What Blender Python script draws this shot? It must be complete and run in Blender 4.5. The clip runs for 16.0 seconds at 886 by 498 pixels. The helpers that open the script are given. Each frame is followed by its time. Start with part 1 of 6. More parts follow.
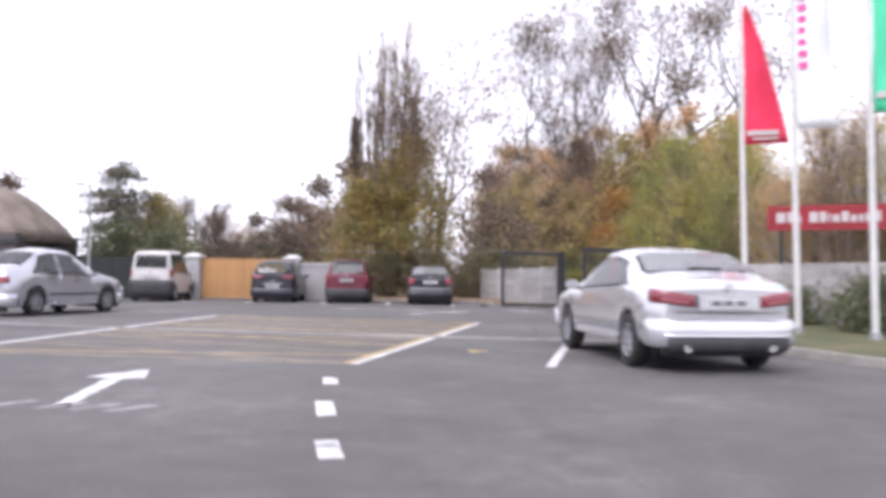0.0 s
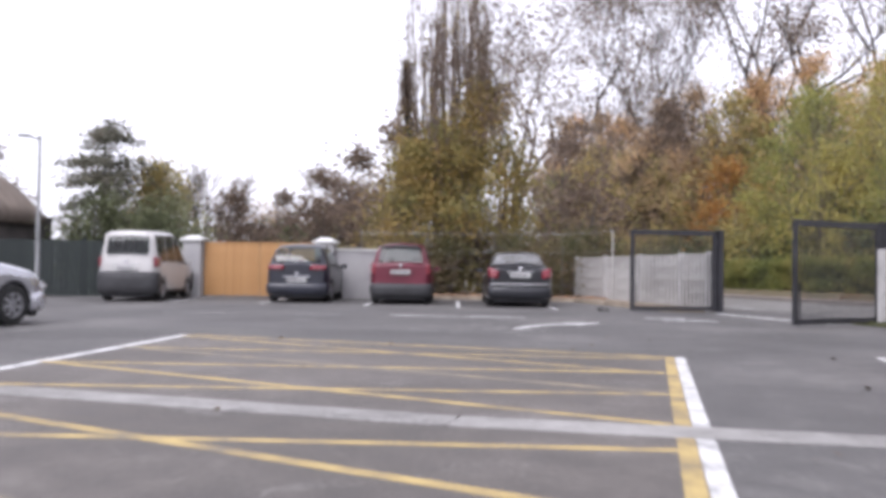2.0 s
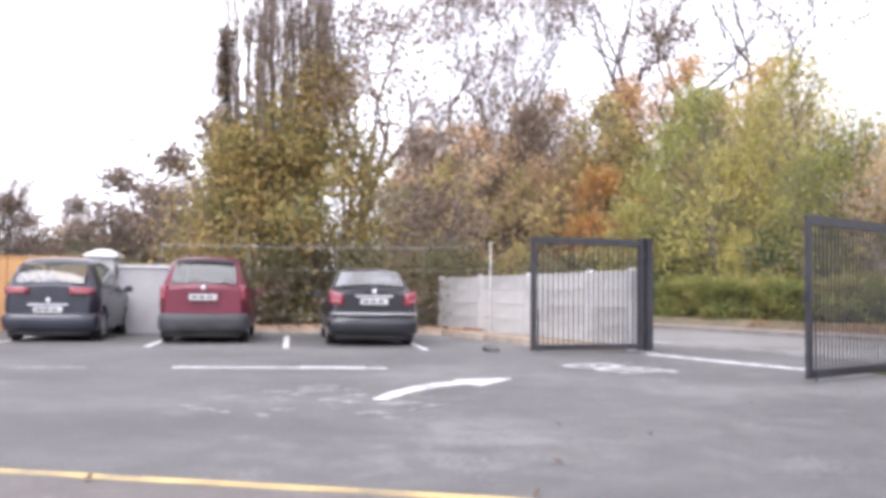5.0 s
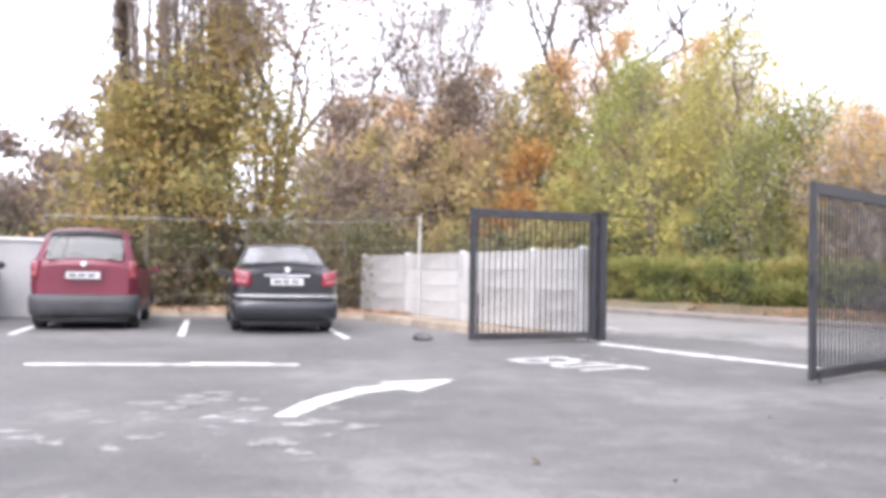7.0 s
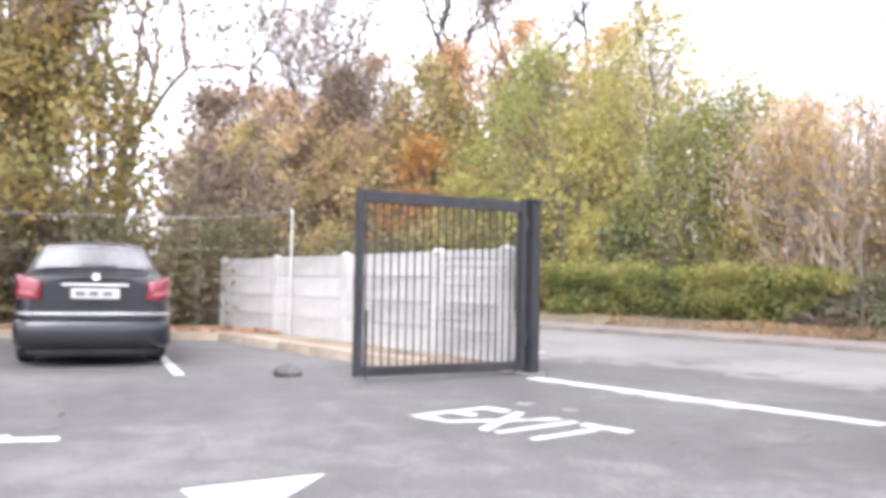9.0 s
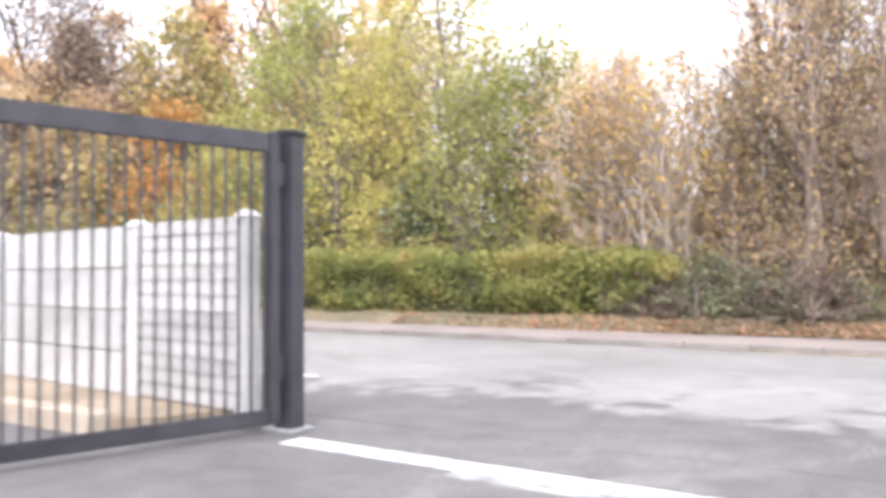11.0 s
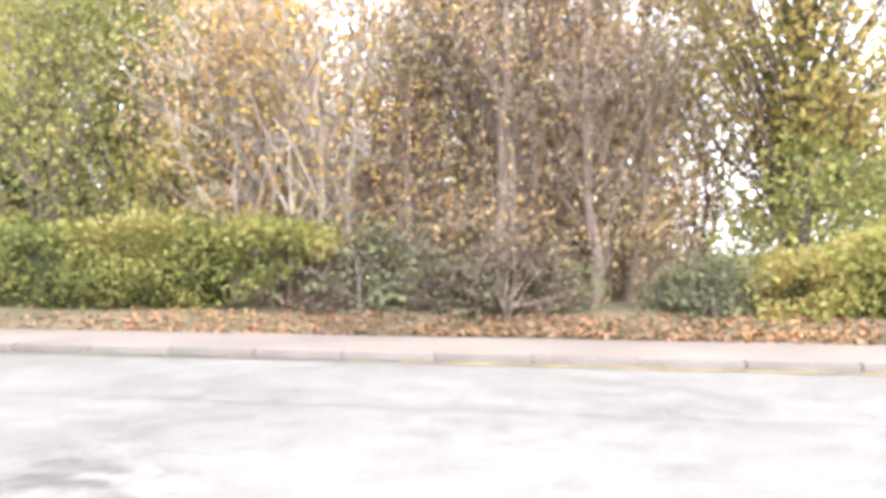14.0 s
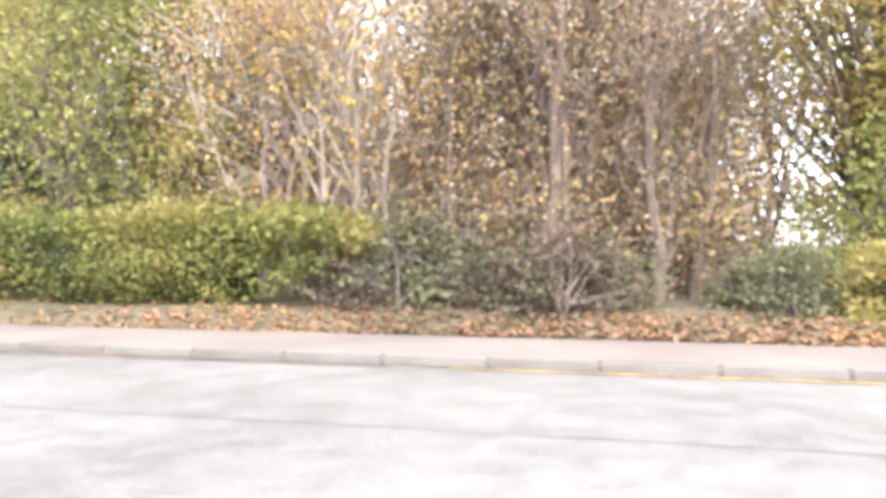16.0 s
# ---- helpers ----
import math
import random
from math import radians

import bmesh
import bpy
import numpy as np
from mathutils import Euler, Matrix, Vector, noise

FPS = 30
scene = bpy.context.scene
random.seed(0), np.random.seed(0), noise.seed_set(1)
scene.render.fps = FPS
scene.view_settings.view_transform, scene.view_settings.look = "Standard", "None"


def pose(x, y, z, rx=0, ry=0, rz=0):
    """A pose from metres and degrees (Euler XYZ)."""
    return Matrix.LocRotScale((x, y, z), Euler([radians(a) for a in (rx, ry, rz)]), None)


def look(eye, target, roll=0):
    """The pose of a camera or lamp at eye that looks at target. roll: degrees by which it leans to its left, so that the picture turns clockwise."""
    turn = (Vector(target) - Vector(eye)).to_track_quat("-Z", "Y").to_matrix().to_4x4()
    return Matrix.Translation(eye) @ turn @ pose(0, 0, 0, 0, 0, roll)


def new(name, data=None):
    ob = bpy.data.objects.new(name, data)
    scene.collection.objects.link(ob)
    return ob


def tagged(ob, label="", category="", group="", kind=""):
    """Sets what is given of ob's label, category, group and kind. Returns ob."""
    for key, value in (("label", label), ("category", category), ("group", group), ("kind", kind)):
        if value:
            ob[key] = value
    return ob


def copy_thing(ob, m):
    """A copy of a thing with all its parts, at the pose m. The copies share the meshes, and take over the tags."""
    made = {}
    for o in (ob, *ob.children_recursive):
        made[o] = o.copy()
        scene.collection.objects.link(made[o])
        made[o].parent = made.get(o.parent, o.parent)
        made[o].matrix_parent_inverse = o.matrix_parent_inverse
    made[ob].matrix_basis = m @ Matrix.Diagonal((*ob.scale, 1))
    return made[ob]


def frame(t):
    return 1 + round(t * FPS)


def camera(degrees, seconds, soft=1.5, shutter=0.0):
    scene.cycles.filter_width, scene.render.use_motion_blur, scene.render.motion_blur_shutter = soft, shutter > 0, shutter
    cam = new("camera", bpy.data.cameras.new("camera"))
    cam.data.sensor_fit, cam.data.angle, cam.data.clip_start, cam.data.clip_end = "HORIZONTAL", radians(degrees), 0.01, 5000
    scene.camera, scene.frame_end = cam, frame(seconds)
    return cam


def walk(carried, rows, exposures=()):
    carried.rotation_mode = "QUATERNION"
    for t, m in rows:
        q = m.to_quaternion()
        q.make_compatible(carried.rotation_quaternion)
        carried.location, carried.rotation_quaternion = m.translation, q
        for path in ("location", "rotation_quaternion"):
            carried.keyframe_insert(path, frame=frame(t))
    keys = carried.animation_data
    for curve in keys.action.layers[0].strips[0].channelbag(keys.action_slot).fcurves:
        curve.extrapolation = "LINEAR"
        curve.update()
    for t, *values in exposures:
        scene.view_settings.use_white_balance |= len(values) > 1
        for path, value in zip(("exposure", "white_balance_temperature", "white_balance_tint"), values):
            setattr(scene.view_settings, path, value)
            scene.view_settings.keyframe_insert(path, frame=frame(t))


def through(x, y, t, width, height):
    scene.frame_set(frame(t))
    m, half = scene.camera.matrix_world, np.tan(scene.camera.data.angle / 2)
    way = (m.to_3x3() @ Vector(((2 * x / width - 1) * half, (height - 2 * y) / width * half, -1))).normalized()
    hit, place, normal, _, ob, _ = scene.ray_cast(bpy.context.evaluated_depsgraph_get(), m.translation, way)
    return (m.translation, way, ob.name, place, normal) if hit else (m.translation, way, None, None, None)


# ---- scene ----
LENS = 52.2
cam = camera(LENS, 16.0, soft=4.4, shutter=0.5)
# seconds, x, y, z, yaw, pitch, roll
ROWS = [
(0.0, 0.00, 0.00, 1.06, 9.54, 1.78, -0.67),
    (0.5, -0.85, 2.60, 1.05, 12.11, 1.71, -0.63),
    (1.0, -1.77, 5.20, 1.05, 13.46, 1.75, -1.19),
    (1.5, -2.52, 7.61, 1.04, 13.26, 1.55, -1.14),
    (2.0, -3.21, 9.84, 1.04, 11.90, 1.15, -0.69),
    (2.5, -3.67, 11.72, 1.04, 10.13, 0.95, -0.54),
    (3.0, -3.99, 13.20, 1.04, 7.64, 1.22, -0.52),
    (3.5, -4.06, 14.34, 1.00, 5.79, 1.46, -0.32),
    (4.0, -4.14, 15.20, 1.03, 3.92, 1.39, -0.93),
    (4.2, -4.17, 15.50, 1.04, 3.45, 2.30, -1.17),
    (6.3, -4.39, 18.01, 1.04, -1.29, 2.84, -0.37),
    (6.5, -4.39, 18.22, 1.04, -1.91, 2.42, -1.10),
    (7.0, -4.41, 18.76, 1.05, -3.16, 1.45, -1.01),
    (7.5, -4.38, 19.52, 1.04, -4.43, 1.48, -0.64),
    (8.0, -4.32, 20.44, 1.04, -5.96, 1.75, -0.00),
    (8.2, -4.29, 20.83, 1.07, -6.67, 2.01, -0.39),
    (10.3, -3.36, 25.53, 1.04, -18.63, 1.58, 0.04),
    (10.5, -3.21, 25.90, 1.05, -20.13, 1.76, 0.18),
    (11.0, -2.76, 26.75, 1.05, -24.46, 1.62, 0.22),
    (11.5, -2.30, 27.49, 1.05, -28.64, 1.39, -0.02),
    (12.0, -1.78, 28.19, 1.05, -33.31, 1.09, -0.02),
    (12.5, -1.21, 28.83, 1.05, -37.57, 0.72, -0.11),
    (13.0, -0.63, 29.47, 1.03, -41.80, 0.53, -0.30),
    (13.5, -0.14, 29.93, 1.02, -44.38, 0.29, 0.06),
    (14.0, 0.16, 30.24, 1.01, -45.44, 0.33, 0.24),
    (14.5, 0.34, 30.45, 1.02, -45.48, 0.09, 0.04),
    (15.0, 0.47, 30.61, 1.02, -45.34, -0.04, 0.12),
    (15.5, 0.60, 30.80, 1.02, -45.00, -0.17, 0.10),
    (16.0, 0.73, 31.08, 1.02, -43.58, -0.26, 0.17),
]
EXPOSURES = [(0.0, 1.4, 6150, 21), (1.5, 1.2, 6150, 19), (3.5, 1.75, 6100, 19), (4.0, 1.8, 6100, 19), (6.5, 2.2, 6150, 18), (8.0, 2.3, 6150, 17), (10.5, 2.45, 6200, 17), (13.0, 2.8, 6280, 14), (16.0, 2.85, 6380, 13)]
walk(cam, [(t, pose(x, y, z, 90 + pitch, roll, yaw)) for t, x, y, z, yaw, pitch, roll in ROWS], EXPOSURES)

# ---- light: bright overcast sky ----
SUN_EL, SUN_AZ = radians(52), radians(200)
world = bpy.data.worlds.new("overcast")
scene.world = world
world.use_nodes = True
wn, wl = world.node_tree.nodes, world.node_tree.links
sky = wn.new("ShaderNodeTexSky")
sky.sky_type = "NISHITA"
sky.sun_disc = False
sky.sun_elevation, sky.sun_rotation = SUN_EL, SUN_AZ
sky.air_density, sky.dust_density, sky.ozone_density = 1.0, 1.5, 1.0
hsv = wn.new("ShaderNodeHueSaturation")
hsv.inputs["Saturation"].default_value = 0.22
wl.new(sky.outputs[0], hsv.inputs["Color"])
cloud = wn.new("ShaderNodeMixRGB")  # an even sheet of cloud over the sky
cloud.inputs["Fac"].default_value = 0.75
cloud.inputs["Color2"].default_value = (4.6, 4.6, 4.77, 1)
wl.new(hsv.outputs[0], cloud.inputs["Color1"])
wl.new(cloud.outputs[0], wn["Background"].inputs["Color"])
wn["Background"].inputs["Strength"].default_value = 0.13
sun = new("sun", bpy.data.lights.new("sun", "SUN"))
sun.data.energy, sun.data.angle, sun.data.color = 1.2, radians(45), (1.0, 0.98, 0.95)
sun.matrix_world = look((0, 0, 0), (-math.sin(SUN_AZ) * math.cos(SUN_EL), -math.cos(SUN_AZ) * math.cos(SUN_EL), -math.sin(SUN_EL)))


# ---- materials ----
def mat(name, ramp, rough=0.8, metal=0.0, scale=3.0, bump=0.2, fine=60.0, rough_var=0.1, coat=0.0, per_object=0.0, spec=0.5, stretch=(1, 1, 1)):
    """A surface whose colour wanders along ramp at two scales, with fine relief."""
    m = bpy.data.materials.new(name)
    m.use_nodes = True
    n, l = m.node_tree.nodes, m.node_tree.links
    p = n["Principled BSDF"]
    tc = n.new("ShaderNodeTexCoord")
    mp = n.new("ShaderNodeMapping")
    mp.inputs["Scale"].default_value = stretch
    l.new(tc.outputs["Object"], mp.inputs[0])
    big, small = n.new("ShaderNodeTexNoise"), n.new("ShaderNodeTexNoise")
    big.inputs["Scale"].default_value, big.inputs["Detail"].default_value = scale, 6
    small.inputs["Scale"].default_value, small.inputs["Detail"].default_value = fine, 4
    l.new(mp.outputs[0], big.inputs["Vector"])
    l.new(mp.outputs[0], small.inputs["Vector"])
    mix = n.new("ShaderNodeMath")
    mix.operation = "MULTIPLY_ADD"
    mix.inputs[1].default_value, mix.inputs[2].default_value = 0.35, -0.17
    l.new(small.outputs["Fac"], mix.inputs[0])
    add = n.new("ShaderNodeMath")
    l.new(big.outputs["Fac"], add.inputs[0])
    l.new(mix.outputs[0], add.inputs[1])
    last = add.outputs[0]
    if per_object:
        info = n.new("ShaderNodeObjectInfo")
        k = n.new("ShaderNodeMath")
        k.operation = "MULTIPLY_ADD"
        k.inputs[1].default_value, k.inputs[2].default_value = per_object, -per_object / 2
        l.new(info.outputs["Random"], k.inputs[0])
        a2 = n.new("ShaderNodeMath")
        l.new(last, a2.inputs[0])
        l.new(k.outputs[0], a2.inputs[1])
        last = a2.outputs[0]
    cr = n.new("ShaderNodeValToRGB")
    e = cr.color_ramp.elements
    span = np.linspace(0.3, 0.7, len(ramp))
    while len(e) < len(ramp):
        e.new(0.5)
    for i, c in enumerate(ramp):
        e[i].position = span[i]
        e[i].color = (*c, 1)
    l.new(last, cr.inputs[0])
    l.new(cr.outputs[0], p.inputs["Base Color"])
    p.inputs["Metallic"].default_value = metal
    p.inputs["Specular IOR Level"].default_value = spec
    p.inputs["Coat Weight"].default_value = coat
    p.inputs["Coat Roughness"].default_value = 0.08
    r = n.new("ShaderNodeMath")
    r.operation = "MULTIPLY_ADD"
    r.inputs[1].default_value, r.inputs[2].default_value = rough_var * 2, rough - rough_var
    l.new(big.outputs["Fac"], r.inputs[0])
    l.new(r.outputs[0], p.inputs["Roughness"])
    if bump:
        b = n.new("ShaderNodeBump")
        b.inputs["Strength"].default_value, b.inputs["Distance"].default_value = bump, 0.01
        l.new(small.outputs["Fac"], b.inputs["Height"])
        l.new(b.outputs[0], p.inputs["Normal"])
    return m


def ground_mat(name, ramp, scuff, amount, rough=0.75, other=None, along=None, edge=0.0, width=1.0):
    """Worn paving: broad stains, blotches, grit and pale scuffs. With other, it wears over into a second ramp beyond the line along . p = edge."""
    m = bpy.data.materials.new(name)
    m.use_nodes = True
    n, l = m.node_tree.nodes, m.node_tree.links
    p = n["Principled BSDF"]
    tc = n.new("ShaderNodeTexCoord")

    def field(scale, detail, twist=0.0):
        t = n.new("ShaderNodeTexNoise")
        t.inputs["Scale"].default_value, t.inputs["Detail"].default_value, t.inputs["Distortion"].default_value = scale, detail, twist
        l.new(tc.outputs["Object"], t.inputs["Vector"])
        return t.outputs["Fac"]

    def math_node(op, a, b, c=None):
        k = n.new("ShaderNodeMath")
        k.operation = op
        for i, v in enumerate((a, b, c)):
            if v is None:
                continue
            if isinstance(v, (int, float)):
                k.inputs[i].default_value = v
            else:
                l.new(v, k.inputs[i])
        return k.outputs[0]

    def ramp_node(fac, colours, lo=0.36, hi=0.64):
        cr = n.new("ShaderNodeValToRGB")
        e = cr.color_ramp.elements
        while len(e) < len(colours):
            e.new(0.5)
        for i, c in enumerate(colours):
            e[i].position = lo + (hi - lo) * i / (len(colours) - 1)
            e[i].color = (*c, 1)
        l.new(fac, cr.inputs[0])
        return cr.outputs[0]

    def blend(fac, a, b):
        x = n.new("ShaderNodeMixRGB")
        l.new(fac, x.inputs["Fac"])
        l.new(a, x.inputs["Color1"])
        l.new(b, x.inputs["Color2"])
        return x.outputs[0]

    broad, blotch, grit, fine = field(0.35, 3), field(3.2, 8, 0.6), field(22, 5), field(90, 3)
    fac = math_node("MULTIPLY", broad, 0.40)
    fac = math_node("MULTIPLY_ADD", blotch, 0.30, fac)
    fac = math_node("MULTIPLY_ADD", grit, 0.20, fac)
    fac = math_node("MULTIPLY_ADD", fine, 0.10, fac)
    col = ramp_node(fac, ramp, 0.40, 0.60)
    if other:
        sep = n.new("ShaderNodeSeparateXYZ")
        l.new(tc.outputs["Object"], sep.inputs[0])
        d = math_node("MULTIPLY", sep.outputs[0], along[0])
        d = math_node("MULTIPLY_ADD", sep.outputs[1], along[1], d)
        d = math_node("SUBTRACT", d, edge)
        d = math_node("MULTIPLY_ADD", math_node("SUBTRACT", field(0.5, 4, 0.8), 0.5), 5.0, d)
        d = math_node("MULTIPLY_ADD", math_node("SUBTRACT", blotch, 0.5), 2.0, d)
        r = n.new("ShaderNodeMapRange")
        r.inputs["From Min"].default_value, r.inputs["From Max"].default_value = -width / 2, width / 2
        l.new(d, r.inputs["Value"])
        col = blend(r.outputs[0], col, ramp_node(fac, other, 0.40, 0.60))
    worn = n.new("ShaderNodeMapRange")
    worn.inputs["From Min"].default_value, worn.inputs["From Max"].default_value = 0.60, 0.72
    worn.inputs["To Max"].default_value = amount
    l.new(math_node("MULTIPLY_ADD", grit, 0.35, math_node("MULTIPLY", field(1.1, 9, 0.4), 0.68)), worn.inputs["Value"])
    pale = n.new("ShaderNodeRGB")
    pale.outputs[0].default_value = (*scuff, 1)
    l.new(blend(worn.outputs[0], col, pale.outputs[0]), p.inputs["Base Color"])
    l.new(math_node("MULTIPLY_ADD", blotch, 0.3, rough - 0.15), p.inputs["Roughness"])
    b = n.new("ShaderNodeBump")
    b.inputs["Strength"].default_value, b.inputs["Distance"].default_value = 0.5, 0.01
    l.new(math_node("MULTIPLY_ADD", grit, 0.6, fine), b.inputs["Height"])
    l.new(b.outputs[0], p.inputs["Normal"])
    return m


def leaf_mat(name, palette, rough=0.6, through=0.42):
    """Leaves: each takes its own colour out of the palette; whole plants differ a little."""
    m = bpy.data.materials.new(name)
    m.use_nodes = True
    n, l = m.node_tree.nodes, m.node_tree.links
    p, out = n["Principled BSDF"], n["Material Output"]
    geo, info = n.new("ShaderNodeNewGeometry"), n.new("ShaderNodeObjectInfo")
    cr = n.new("ShaderNodeValToRGB")
    e = cr.color_ramp.elements
    while len(e) < len(palette):
        e.new(0.5)
    for i, c in enumerate(palette):
        e[i].position = i / (len(palette) - 1)
        e[i].color = (*c, 1)
    tc, drift = n.new("ShaderNodeTexCoord"), n.new("ShaderNodeTexNoise")  # colour turns branch by branch
    drift.inputs["Scale"].default_value, drift.inputs["Detail"].default_value = 0.8, 2
    l.new(tc.outputs["Object"], drift.inputs["Vector"])
    spread, own = n.new("ShaderNodeMapRange"), n.new("ShaderNodeMath")
    spread.inputs["From Min"].default_value, spread.inputs["From Max"].default_value = 0.32, 0.68
    spread.inputs["To Max"].default_value = 0.6
    l.new(drift.outputs["Fac"], spread.inputs["Value"])
    own.operation = "MULTIPLY_ADD"
    own.inputs[1].default_value = 0.4
    l.new(geo.outputs["Random Per Island"], own.inputs[0])
    l.new(spread.outputs[0], own.inputs[2])
    l.new(own.outputs[0], cr.inputs[0])
    hs = n.new("ShaderNodeHueSaturation")
    v = n.new("ShaderNodeMapRange")
    v.inputs["To Min"].default_value, v.inputs["To Max"].default_value = 0.84, 1.14
    l.new(info.outputs["Random"], v.inputs["Value"])
    l.new(v.outputs[0], hs.inputs["Value"])
    l.new(cr.outputs[0], hs.inputs["Color"])
    l.new(hs.outputs[0], p.inputs["Base Color"])
    p.inputs["Roughness"].default_value = rough
    p.inputs["Specular IOR Level"].default_value = 0.2
    tr = n.new("ShaderNodeBsdfTranslucent")
    l.new(hs.outputs[0], tr.inputs["Color"])
    mx = n.new("ShaderNodeMixShader")
    mx.inputs[0].default_value = through
    l.new(p.outputs[0], mx.inputs[1])
    l.new(tr.outputs[0], mx.inputs[2])
    l.new(mx.outputs[0], out.inputs["Surface"])
    return m


def plain(name, c, rough=0.5, metal=0.0, coat=0.0, spec=0.5):
    d = tuple(v * 0.82 for v in c)
    return mat(name, [d, c], rough, metal, 2.5, 0.05, 90, 0.05, coat, 0.0, spec)


def glass_mat(name, tint, ior=1.75, rough=0.03):
    m = bpy.data.materials.new(name)
    m.use_nodes = True
    n, l = m.node_tree.nodes, m.node_tree.links
    tr, gl, fr, mx = n.new("ShaderNodeBsdfTransparent"), n.new("ShaderNodeBsdfGlossy"), n.new("ShaderNodeFresnel"), n.new("ShaderNodeMixShader")
    tr.inputs["Color"].default_value = (*tint, 1)
    gl.inputs["Roughness"].default_value = rough
    fr.inputs["IOR"].default_value = ior
    l.new(fr.outputs[0], mx.inputs[0])
    l.new(tr.outputs[0], mx.inputs[1])
    l.new(gl.outputs[0], mx.inputs[2])
    l.new(mx.outputs[0], n["Material Output"].inputs["Surface"])
    return m


# the road runs along RD; RN points from the yard across it
ROAD_YAW = -59.5
RD = Vector((math.cos(radians(ROAD_YAW)), math.sin(radians(ROAD_YAW))))
RN = Vector((-RD.y, RD.x))
YARD_TONES = [(0.058, 0.0555, 0.054), (0.075, 0.072, 0.070), (0.094, 0.090, 0.087), (0.135, 0.130, 0.124)]
ROAD_TONES = [(0.113, 0.110, 0.104), (0.145, 0.140, 0.133), (0.168, 0.162, 0.155), (0.197, 0.190, 0.182)]

